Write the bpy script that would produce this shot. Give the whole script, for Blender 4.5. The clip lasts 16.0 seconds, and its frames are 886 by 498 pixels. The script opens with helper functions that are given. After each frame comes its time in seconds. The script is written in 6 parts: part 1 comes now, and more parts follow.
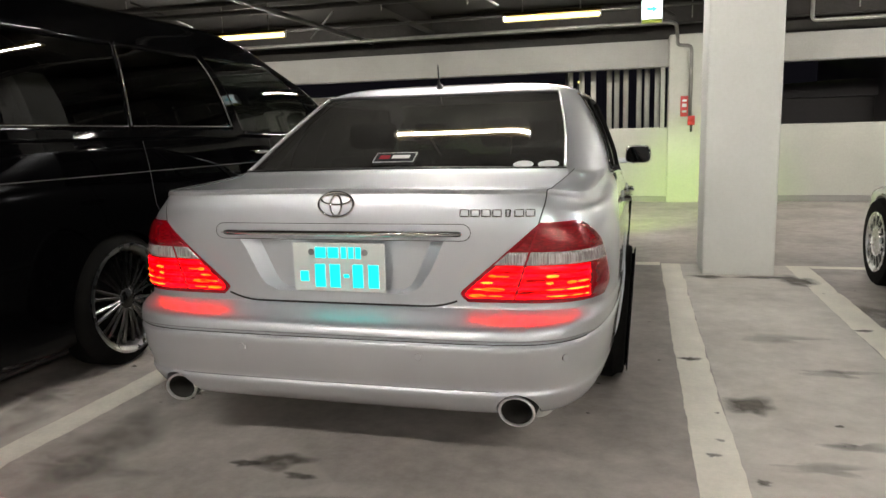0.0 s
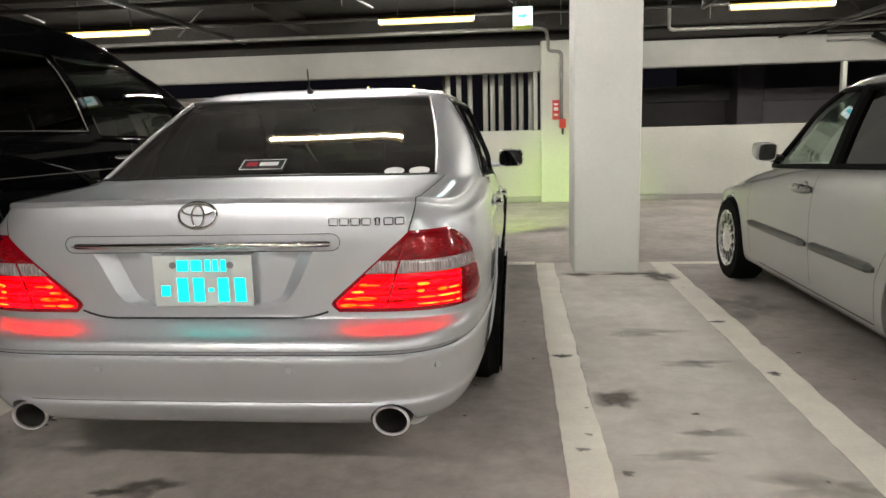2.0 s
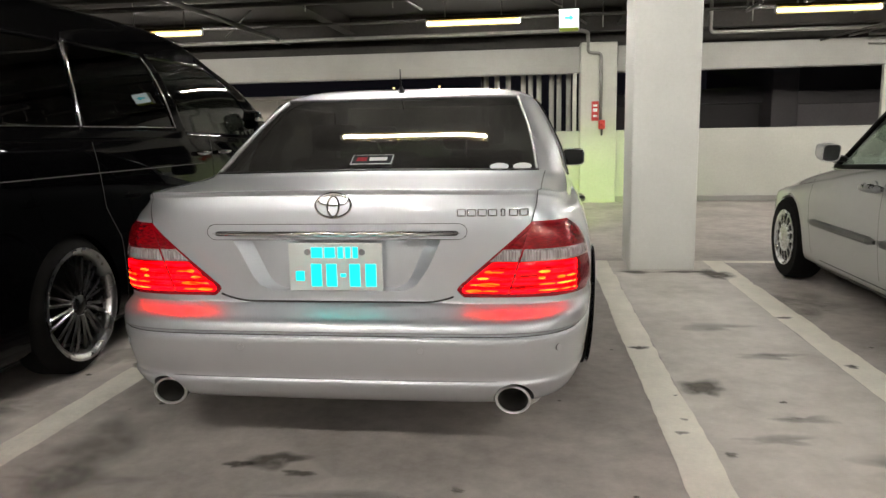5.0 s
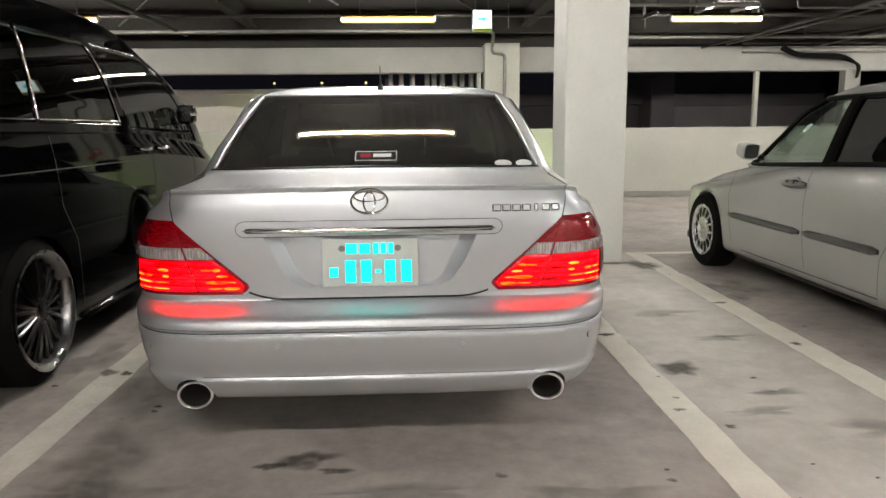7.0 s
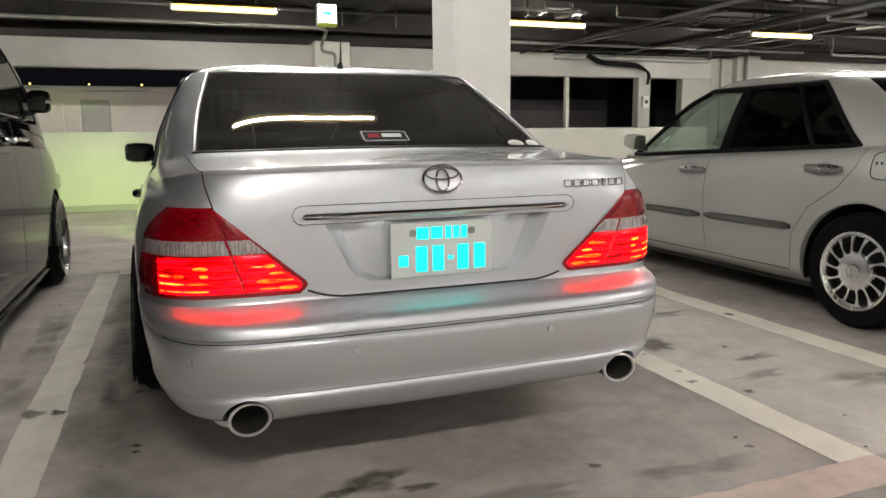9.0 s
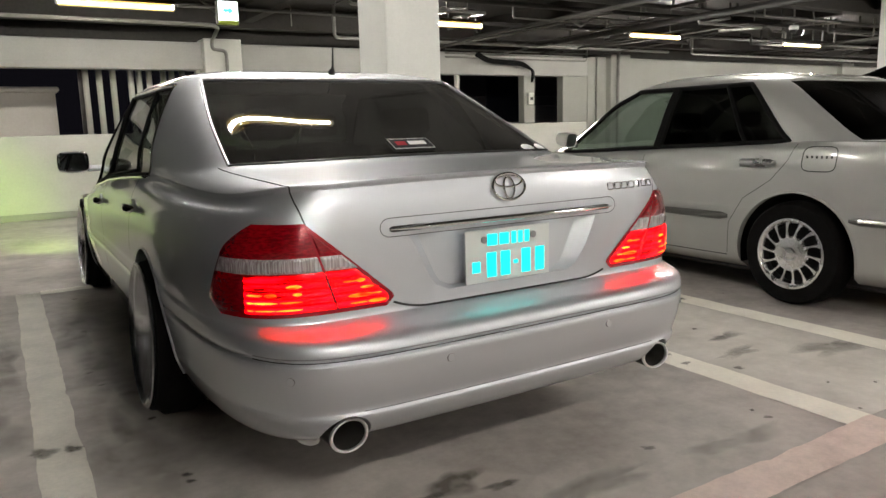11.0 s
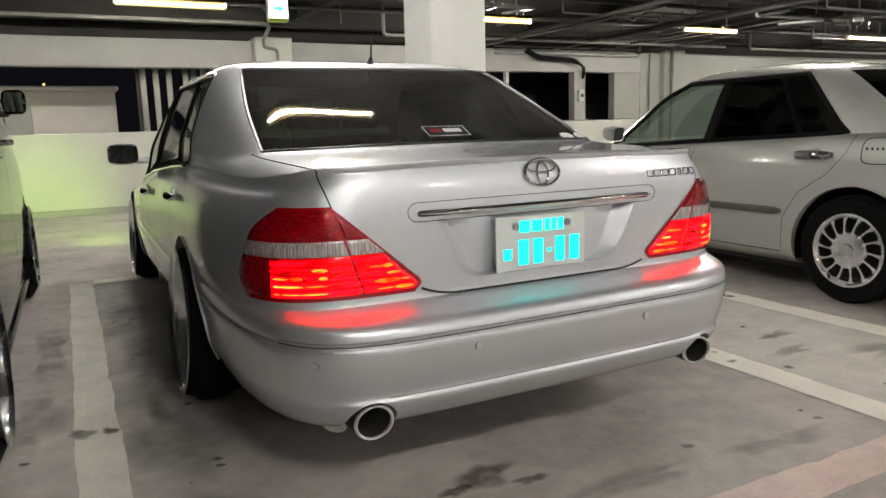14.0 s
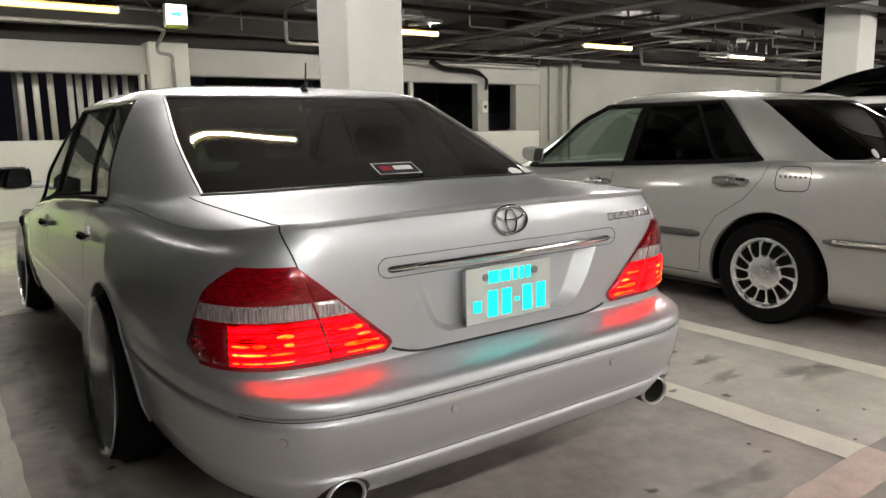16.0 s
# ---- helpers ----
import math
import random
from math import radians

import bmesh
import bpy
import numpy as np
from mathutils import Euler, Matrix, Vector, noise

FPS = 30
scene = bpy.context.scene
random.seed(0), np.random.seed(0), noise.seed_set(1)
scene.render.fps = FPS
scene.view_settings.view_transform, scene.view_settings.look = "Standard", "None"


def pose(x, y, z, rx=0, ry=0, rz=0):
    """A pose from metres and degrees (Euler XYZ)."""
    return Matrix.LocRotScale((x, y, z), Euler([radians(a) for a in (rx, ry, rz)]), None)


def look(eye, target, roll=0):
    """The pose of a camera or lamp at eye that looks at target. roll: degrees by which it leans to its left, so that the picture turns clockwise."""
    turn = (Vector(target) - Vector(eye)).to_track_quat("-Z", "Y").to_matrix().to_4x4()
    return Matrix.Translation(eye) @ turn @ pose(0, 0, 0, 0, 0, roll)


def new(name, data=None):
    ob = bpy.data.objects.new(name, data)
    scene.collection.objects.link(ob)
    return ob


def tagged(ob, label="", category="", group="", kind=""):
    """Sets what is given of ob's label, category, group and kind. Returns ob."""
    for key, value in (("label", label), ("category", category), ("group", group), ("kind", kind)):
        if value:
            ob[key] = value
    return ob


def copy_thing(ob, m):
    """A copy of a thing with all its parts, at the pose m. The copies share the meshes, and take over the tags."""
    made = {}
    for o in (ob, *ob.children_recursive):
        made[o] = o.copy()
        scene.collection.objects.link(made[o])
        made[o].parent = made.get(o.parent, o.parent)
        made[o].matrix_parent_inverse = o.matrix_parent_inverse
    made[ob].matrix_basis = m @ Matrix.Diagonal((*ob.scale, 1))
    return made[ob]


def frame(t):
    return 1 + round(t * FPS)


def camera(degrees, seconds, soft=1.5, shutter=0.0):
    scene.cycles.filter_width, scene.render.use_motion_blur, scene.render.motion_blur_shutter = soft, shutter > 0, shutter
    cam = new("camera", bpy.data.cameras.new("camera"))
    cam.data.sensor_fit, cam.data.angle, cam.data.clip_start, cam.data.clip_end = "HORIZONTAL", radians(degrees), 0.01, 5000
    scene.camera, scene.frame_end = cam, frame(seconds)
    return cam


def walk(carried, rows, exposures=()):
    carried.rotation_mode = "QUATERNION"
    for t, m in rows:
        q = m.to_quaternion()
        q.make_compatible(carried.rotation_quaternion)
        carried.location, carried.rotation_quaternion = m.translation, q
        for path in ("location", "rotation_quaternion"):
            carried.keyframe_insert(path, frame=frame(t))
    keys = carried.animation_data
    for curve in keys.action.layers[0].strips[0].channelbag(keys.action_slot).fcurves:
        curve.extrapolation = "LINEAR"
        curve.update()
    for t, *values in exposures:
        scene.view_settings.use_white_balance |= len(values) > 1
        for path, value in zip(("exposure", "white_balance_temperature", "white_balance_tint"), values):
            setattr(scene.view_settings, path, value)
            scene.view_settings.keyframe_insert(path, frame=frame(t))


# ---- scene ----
cam = camera(63.2, 16.0)
METRES, TILT, LEAN, TURN = 3.29, -9.139, 1.515, 14.986
START = (0.963, -2.073, 1.140)
ROWS = [
    (0.0, 0.0, 0.0, 0.0, 0.0, 0.0, -0.0),
    (0.5, 0.0033, 0.0022, 0.0055, -4.48, -0.07, 0.67),
    (1.0, 0.0047, 0.003, 0.002, -6.85, 0.27, 1.16),
    (1.5, 0.0103, 0.0024, 0.0062, -8.25, 0.07, 1.34),
    (2.0, 0.0146, 0.003, 0.0067, -9.12, -0.02, 1.48),
    (2.5, 0.0205, 0.0005, 0.0064, -8.44, 0.07, 1.5),
    (3.0, 0.0148, 0.0015, 0.004, -8.13, -0.0, 1.27),
    (3.5, -0.0034, -0.0029, 0.0041, -7.82, 0.11, 1.07),
    (4.0, -0.0407, -0.0064, 0.0003, -7.44, 0.15, 0.81),
    (6.5, -0.2034, -0.0293, -0.0035, -13.13, -0.18, 1.55),
    (7.0, -0.263, -0.0067, -0.0022, -17.72, -0.35, 1.88),
    (7.5, -0.3028, 0.0356, -0.0032, -20.6, -0.34, 2.76),
    (8.0, -0.3548, 0.0942, 0.0053, -24.24, -0.98, 3.34),
    (8.5, -0.4353, 0.1305, 0.002, -29.07, -0.58, 3.72),
    (9.0, -0.4937, 0.1845, -0.0112, -35.19, -0.71, 4.69),
    (11.5, -0.6637, 0.3001, 0.0214, -46.28, -2.25, 7.21),
    (12.0, -0.6665, 0.3006, 0.0187, -45.55, -2.02, 7.04),
    (12.5, -0.6609, 0.2922, 0.0117, -43.2, -1.68, 6.8),
    (13.0, -0.6511, 0.2857, 0.0075, -42.8, -1.71, 6.85),
    (13.5, -0.6434, 0.2835, 0.006, -43.1, -1.67, 6.88),
    (14.0, -0.6276, 0.2925, 0.0041, -41.98, -1.68, 6.68),
    (14.5, -0.6123, 0.3114, 0.0109, -41.83, -1.89, 6.56),
    (15.0, -0.6227, 0.3318, 0.0186, -44.06, -1.78, 6.55),
    (15.5, -0.6327, 0.3482, 0.0279, -47.88, -1.91, 6.82),
    (16.0, -0.6413, 0.361, 0.0532, -50.4, -2.41, 7.19),
]
walk(cam, [(t, pose(*START, TILT, LEAN, TURN) @ pose(METRES * x, METRES * y, METRES * z, 90 + pitch, roll, yaw)) for t, x, y, z, yaw, pitch, roll in ROWS])

# ---- exposure, world ----
scene.view_settings.exposure = 0.0
world = bpy.data.worlds.new("night")
scene.world = world
world.use_nodes = True
world.node_tree.nodes["Background"].inputs[0].default_value = (0.014, 0.013, 0.018, 1)
world.node_tree.nodes["Background"].inputs[1].default_value = 0.3


# ---- materials ----
def nodes_of(name):
    m = bpy.data.materials.new(name)
    m.use_nodes = True
    nt = m.node_tree
    return m, nt, nt.nodes["Principled BSDF"]


def add(nt, kind, **values):
    n = nt.nodes.new(kind)
    for key, value in values.items():
        n.inputs[key].default_value = value
    return n


def surface(name, low, high, rough=0.6, metal=0.0, scale=3.0, fine=60.0, bump=0.1, coat=0.0, rough_var=0.1, spec=0.5, detail=6.0, spread=0.18):
    """A surface that varies between two colours at two scales, with fine relief."""
    m, nt, p = nodes_of(name)
    co = nt.nodes.new("ShaderNodeTexCoord")
    big = add(nt, "ShaderNodeTexNoise", Scale=scale, Detail=detail, Roughness=0.6)
    small = add(nt, "ShaderNodeTexNoise", Scale=fine, Detail=4.0, Roughness=0.7)
    for n in (big, small):
        nt.links.new(co.outputs["Object"], n.inputs["Vector"])
    mixed = nt.nodes.new("ShaderNodeMath")
    mixed.operation = "MULTIPLY_ADD"
    mixed.inputs[1].default_value = 0.35
    nt.links.new(small.outputs["Fac"], mixed.inputs[0])
    half = nt.nodes.new("ShaderNodeMath")
    half.operation = "MULTIPLY"
    half.inputs[1].default_value = 0.65
    nt.links.new(big.outputs["Fac"], half.inputs[0])
    nt.links.new(half.outputs[0], mixed.inputs[2])
    ramp = nt.nodes.new("ShaderNodeValToRGB")
    ramp.color_ramp.elements[0].position, ramp.color_ramp.elements[1].position = 0.5 - spread, 0.5 + spread
    ramp.color_ramp.elements[0].color, ramp.color_ramp.elements[1].color = (*low, 1), (*high, 1)
    nt.links.new(mixed.outputs[0], ramp.inputs["Fac"])
    nt.links.new(ramp.outputs[0], p.inputs["Base Color"])
    rr = nt.nodes.new("ShaderNodeMapRange")
    rr.inputs["To Min"].default_value, rr.inputs["To Max"].default_value = rough - rough_var, rough + rough_var
    nt.links.new(big.outputs["Fac"], rr.inputs["Value"])
    nt.links.new(rr.outputs[0], p.inputs["Roughness"])
    p.inputs["Metallic"].default_value = metal
    p.inputs["Specular IOR Level"].default_value = spec
    if coat:
        p.inputs["Coat Weight"].default_value = coat
        p.inputs["Coat Roughness"].default_value = 0.03
    if bump:
        b = add(nt, "ShaderNodeBump", Strength=bump, Distance=0.004)
        nt.links.new(small.outputs["Fac"], b.inputs["Height"])
        nt.links.new(b.outputs[0], p.inputs["Normal"])
    return m


def plain(name, colour, rough=0.4, metal=0.0, coat=0.0, spec=0.5):
    m, nt, p = nodes_of(name)
    p.inputs["Base Color"].default_value = (*colour, 1)
    p.inputs["Roughness"].default_value = rough
    p.inputs["Metallic"].default_value = metal
    p.inputs["Coat Weight"].default_value = coat
    p.inputs["Coat Roughness"].default_value = 0.03
    p.inputs["Specular IOR Level"].default_value = spec
    return m


def glowing(name, colour, strength):
    m, nt, p = nodes_of(name)
    p.inputs["Base Color"].default_value = (*[min(1, c) for c in colour], 1)
    p.inputs["Emission Color"].default_value = (*colour, 1)
    p.inputs["Emission Strength"].default_value = strength
    return m


def thin_glass(name, tint, gloss=0.06, dust=0.0, blur=0.015):
    """A thin tinted pane: light passes tinted, and the surface mirrors by Fresnel."""
    m, nt, p = nodes_of(name)
    nt.nodes.remove(p)
    clear = nt.nodes.new("ShaderNodeBsdfTransparent")
    clear.inputs[0].default_value = (*tint, 1)
    shine = nt.nodes.new("ShaderNodeBsdfGlossy")
    shine.inputs["Roughness"].default_value = blur
    # the share that is mirrored grows toward grazing view, alike from both sides
    facing = nt.nodes.new("ShaderNodeLayerWeight")
    facing.inputs["Blend"].default_value = 0.5
    steep = nt.nodes.new("ShaderNodeMath")
    steep.operation = "POWER"
    steep.inputs[1].default_value = 4.5
    share = nt.nodes.new("ShaderNodeMath")
    share.operation = "MULTIPLY_ADD"
    share.inputs[1].default_value, share.inputs[2].default_value = 0.93, gloss
    nt.links.new(facing.outputs["Facing"], steep.inputs[0])
    nt.links.new(steep.outputs[0], share.inputs[0])
    mix = nt.nodes.new("ShaderNodeMixShader")
    nt.links.new(share.outputs[0], mix.inputs[0])
    nt.links.new(clear.outputs[0], mix.inputs[1])
    nt.links.new(shine.outputs[0], mix.inputs[2])
    last = mix
    if dust:
        # a film of dust, thicker in patches
        co = nt.nodes.new("ShaderNodeTexCoord")
        cloud = add(nt, "ShaderNodeTexNoise", Scale=2.5, Detail=5.0, Roughness=0.6)
        nt.links.new(co.outputs["Object"], cloud.inputs["Vector"])
        amount = nt.nodes.new("ShaderNodeMapRange")
        amount.inputs["From Min"].default_value, amount.inputs["From Max"].default_value = 0.35, 0.75
        amount.inputs["To Min"].default_value, amount.inputs["To Max"].default_value = dust * 0.35, dust * 1.6
        nt.links.new(cloud.outputs["Fac"], amount.inputs["Value"])
        film = nt.nodes.new("ShaderNodeBsdfDiffuse")
        film.inputs[0].default_value = (0.5, 0.48, 0.45, 1)
        last = nt.nodes.new("ShaderNodeMixShader")
        nt.links.new(amount.outputs[0], last.inputs[0])
        nt.links.new(mix.outputs[0], last.inputs[1])
        nt.links.new(film.outputs[0], last.inputs[2])
    nt.links.new(last.outputs[0], nt.nodes["Material Output"].inputs["Surface"])
    return m


CONCRETE = surface("concrete", (0.24, 0.235, 0.218), (0.33, 0.322, 0.30), 0.75, scale=1.2, fine=45, bump=0.15)
DECK = surface("worn_deck_concrete", (0.295, 0.264, 0.242), (0.525, 0.483, 0.449), 0.6, scale=1.5, fine=9, bump=0.08, detail=8.0, spread=0.13)
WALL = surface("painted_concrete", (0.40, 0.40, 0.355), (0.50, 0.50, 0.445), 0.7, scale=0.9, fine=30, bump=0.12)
# the cream wall paint again, darkened to stand for dimmer light far off
FAR_WALL = surface("dimmed_cream_paint", (0.23, 0.228, 0.205), (0.30, 0.298, 0.27), 0.75, scale=0.8, fine=30, bump=0.12)
PILLAR = surface("column_paint", (0.54, 0.54, 0.51), (0.63, 0.63, 0.60), 0.65, scale=1.5, fine=40, bump=0.1)
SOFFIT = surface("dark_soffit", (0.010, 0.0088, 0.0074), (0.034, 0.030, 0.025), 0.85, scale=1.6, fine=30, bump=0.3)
STEEL = surface("galvanised_steel", (0.15, 0.145, 0.132), (0.29, 0.283, 0.262), 0.5, metal=0.5, scale=6, fine=90, bump=0.05)
DARK_STEEL = surface("painted_dark_steel", (0.020, 0.0185, 0.0165), (0.044, 0.041, 0.036), 0.6, scale=5, fine=70, bump=0.1)
PALE_DECK = surface("pale_deck_concrete", (0.44, 0.41, 0.372), (0.68, 0.642, 0.59), 0.6, scale=1.8, fine=8, bump=0.08, detail=8.0, spread=0.14)
ROAD_PAINT = surface("line_paint", (0.74, 0.71, 0.63), (0.92, 0.885, 0.79), 0.75, scale=5, fine=55, bump=0.3)
# line paint in a darker tone, painting in the weaker light on the left
DIM_PAINT = surface("dimmed_line_paint", (0.56, 0.54, 0.48), (0.78, 0.745, 0.665), 0.75, scale=5, fine=55, bump=0.3)
WORN_PINK = surface("worn_line_paint", (0.56, 0.455, 0.41), (0.84, 0.70, 0.63), 0.75, scale=5, fine=55, bump=0.3)
SILVER = surface("silver_metallic_paint", (0.565, 0.58, 0.612), (0.605, 0.62, 0.652), 0.46, metal=0.74, scale=2, fine=900, bump=0.0, coat=1.0, rough_var=0.02)
SILVER_B = surface("pale_silver_paint", (0.40, 0.40, 0.38), (0.44, 0.44, 0.42), 0.5, metal=0.35, scale=2, fine=900, bump=0.0, coat=1.0, rough_var=0.02)
WHITE_CAR = surface("white_car_paint", (0.62, 0.62, 0.60), (0.68, 0.68, 0.66), 0.3, scale=2, fine=900, bump=0.0, coat=1.0, rough_var=0.02)
BLACK_PAINT = plain("black_paint", (0.0012, 0.0012, 0.0014), 0.04, spec=0.10)
CHROME = plain("chrome", (0.80, 0.80, 0.80), 0.07, 1.0)
ALLOY = surface("alloy", (0.70, 0.70, 0.70), (0.80, 0.80, 0.80), 0.26, metal=0.85, scale=8, fine=80, bump=0.02)
POLISHED_ALLOY = surface("polished_alloy", (0.70, 0.71, 0.74), (0.80, 0.81, 0.84), 0.22, metal=0.95, scale=8, fine=80, bump=0.01)
DULL_ALLOY = surface("dull_chrome", (0.30, 0.30, 0.30), (0.40, 0.40, 0.40), 0.28, metal=1.0, scale=8, fine=80, bump=0.02)
SPOKE = surface("gunmetal", (0.11, 0.11, 0.11), (0.18, 0.18, 0.18), 0.25, metal=1.0, scale=8, fine=80, bump=0.02)
RUBBER = surface("tyre_rubber", (0.005, 0.005, 0.005), (0.010, 0.0098, 0.0095), 0.88, scale=10, fine=120, bump=0.2, spec=0.06)
BLACK_TRIM = plain("black_trim", (0.012, 0.012, 0.012), 0.45)
MATTE = plain("matte_black", (0.007, 0.007, 0.007), 0.7, spec=0.1)
PALE_TRIM = plain("pale_trim", (0.70, 0.69, 0.66), 0.5)
SEAM = plain("seam_shadow", (0.02, 0.02, 0.02), 0.8)
TINTED = thin_glass("privacy_glass", (0.05, 0.052, 0.05), gloss=0.05, dust=0.05, blur=0.022)
VAN_GLASS = thin_glass("van_privacy_glass", (0.02, 0.021, 0.02), gloss=0.035)
B_GLASS = thin_glass("saloon_privacy_glass", (0.02, 0.021, 0.02), gloss=0.025)
VAN_CLEAR = thin_glass("van_front_glass", (0.20, 0.22, 0.205), gloss=0.04)
CLEAR = thin_glass("window_glass", (0.56, 0.64, 0.59))
CABIN = surface("dark_upholstery", (0.02, 0.02, 0.02), (0.045, 0.043, 0.04), 0.8, scale=10, fine=150, bump=0.1)
TUBE = glowing("fluorescent_tube", (1.0, 0.955, 0.88), 600.0)


def glow_halo(name, colour, strength):
    """An added clear shell that paints a halo: light passes it, and it shines a little itself."""
    m, nt, p = nodes_of(name)
    nt.nodes.remove(p)
    clear = nt.nodes.new("ShaderNodeBsdfTransparent")
    shine = nt.nodes.new("ShaderNodeEmission")
    shine.inputs[0].default_value, shine.inputs[1].default_value = (*colour, 1), strength
    both_of = nt.nodes.new("ShaderNodeAddShader")
    nt.links.new(clear.outputs[0], both_of.inputs[0])
    nt.links.new(shine.outputs[0], both_of.inputs[1])
    nt.links.new(both_of.outputs[0], nt.nodes["Material Output"].inputs["Surface"])
    return m


HALO = glow_halo("yellow_halo", (1.0, 0.72, 0.24), 0.85)
SIGN_FACE = glowing("lit_sign_face", (0.85, 1.0, 0.98), 3.0)
SIGN_GREEN = glowing("lit_sign_arrow", (0.05, 0.75, 0.85), 2.5)
RED_PAINT = plain("red_enamel", (0.55, 0.04, 0.035), 0.4)
# housing colour picked so its lit underside gives a yellow halo
LAMP_BODY = plain("halo_tinted_housing", (0.010, 0.006, 0.0014), 0.7, spec=0.0)
WHITE_PAINT = plain("white_enamel", (0.8, 0.8, 0.78), 0.4)


# ---- mesh helpers ----
def part(name, bm, material, parent=None, label="", smooth=False):
    me = bpy.data.meshes.new(name)
    bm.to_mesh(me)
    bm.free()
    for m in (material if isinstance(material, (list, tuple)) else [material]):
        me.materials.append(m)
    if smooth:
        me.polygons.foreach_set("use_smooth", [True] * len(me.polygons))
    ob = new(name, me)
    ob.parent = parent
    if label:
        ob["label"] = label
    return ob


def thing(name, at, label, category, group="", kind="", turn=0):
    ob = new(name)
    ob.empty_display_size = 0.1
    ob.matrix_basis = pose(*at, 0, 0, turn)
    return tagged(ob, label, category, group, kind)


def box(x0, x1, y0, y1, z0, z1, bevel=0.0, bm=None, segments=1):
    out = bm or bmesh.new()
    made = bmesh.ops.create_cube(out, size=1, matrix=Matrix.LocRotScale(((x0 + x1) / 2, (y0 + y1) / 2, (z0 + z1) / 2), None, (x1 - x0, y1 - y0, z1 - z0)))
    if bevel:
        edges = list({e for v in made["verts"] for e in v.link_edges})
        bmesh.ops.bevel(out, geom=edges, offset=bevel, segments=segments, affect="EDGES", profile=0.5)
    return out


def sweep(points, radius, sides=10, bm=None, closed=False):
    """A round bar along points; radius may be one number or one for each point."""
    out = bm or bmesh.new()
    pts = [Vector(p) for p in points]
    rings, n = [], len(pts)
    up = None
    for i, p in enumerate(pts):
        a = pts[(i - 1) % n] if closed or i else p
        b = pts[(i + 1) % n] if closed or i < n - 1 else p
        d = (b - a).normalized()
        if up is None:
            up = d.orthogonal().normalized()
        up = (up - d * up.dot(d)).normalized()
        side = d.cross(up)
        r = float(radius[i] if isinstance(radius, (list, tuple)) else radius)
        rings.append([out.verts.new(p + r * (math.cos(k * math.tau / sides) * up + math.sin(k * math.tau / sides) * side)) for k in range(sides)])
    for i in range(n if closed else n - 1):
        r0, r1 = rings[i], rings[(i + 1) % n]
        for k in range(sides):
            out.faces.new((r0[k], r0[(k + 1) % sides], r1[(k + 1) % sides], r1[k]))
    if not closed:
        out.faces.new(rings[0][::-1])
        out.faces.new(rings[-1])
    return out


def bend(points, radius=0.06, steps=5):
    """Points of a pipe's line with its corners rounded."""
    pts = [Vector(p) for p in points]
    out = [pts[0]]
    for a, b, c in zip(pts, pts[1:], pts[2:]):
        r = min(radius, (a - b).length / 2.2, (c - b).length / 2.2)
        p, q = b + (a - b).normalized() * r, b + (c - b).normalized() * r
        for k in range(steps + 1):
            f = k / steps
            out.append((1 - f) ** 2 * p + 2 * f * (1 - f) * b + f * f * q)
    return out + [pts[-1]]


def lathe(profile, sides=48, axis="x", bm=None):
    """Turns (radius, along) pairs round the axis."""
    out = bm or bmesh.new()
    rings = []
    for r, h in profile:
        ring = []
        for k in range(sides):
            a = k * math.tau / sides
            c, s = r * math.cos(a), r * math.sin(a)
            ring.append(out.verts.new({"x": (h, c, s), "y": (c, h, s), "z": (c, s, h)}[axis]))
        rings.append(ring)
    for r0, r1 in zip(rings, rings[1:]):
        for k in range(sides):
            out.faces.new((r0[k], r0[(k + 1) % sides], r1[(k + 1) % sides], r1[k]))
    bmesh.ops.recalc_face_normals(out, faces=out.faces)
    return out


# ---- the hall ----
WALL_Y, COL_FRONT, COL_BACK = 9.6, 3.745, 4.265
CEIL = 2.95
ground = part("ground", box(-26, 34, -16, WALL_Y + 30, -0.3, 0.0), DECK)
tagged(ground, "worn grey concrete parking deck with stains", "floor", kind="structure")
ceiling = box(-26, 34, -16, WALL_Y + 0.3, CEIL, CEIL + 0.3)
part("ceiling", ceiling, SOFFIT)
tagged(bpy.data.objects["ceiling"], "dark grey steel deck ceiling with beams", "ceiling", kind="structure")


# back wall: parapet, lintel beam, pilasters, solid stretch beyond
PARAPET, LINTEL, LINTEL_TOP = 1.14, 2.04, 2.44
walls = [
    ("wall_parapet", (-26, 9.05, WALL_Y, WALL_Y + 0.18, 0, PARAPET), WALL, "cream painted concrete parapet wall with stains"),
    ("wall_lintel", (-26, 9.05, WALL_Y - 0.02, WALL_Y + 0.22, LINTEL, LINTEL_TOP), CONCRETE, "pale concrete lintel over the wall openings"),
    # the recess gets its darkness from this strip's near-black colour
    ("wall_upper", (-26, 34, WALL_Y + 0.25, WALL_Y + 0.4, LINTEL_TOP, CEIL), SOFFIT, "near-black strip that darkens the recess above the lintel"),
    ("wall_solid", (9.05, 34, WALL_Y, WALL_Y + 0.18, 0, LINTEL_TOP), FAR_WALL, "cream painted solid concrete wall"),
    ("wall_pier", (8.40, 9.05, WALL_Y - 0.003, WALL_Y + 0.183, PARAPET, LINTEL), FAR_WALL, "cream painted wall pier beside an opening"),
    ("wall_west", (-26.2, -26, -16, WALL_Y + 0.4, 0, CEIL), CONCRETE, "plain concrete end wall"),
    ("wall_east", (34, 34.2, -16, WALL_Y + 0.4, 0, CEIL), CONCRETE, "plain concrete end wall"),
    # out of view; pale so that the car paint mirrors more light
    ("wall_south", (-26, 34, -16.2, -16, 0, CEIL), WALL, "unseen pale wall added behind the aisle"),
]
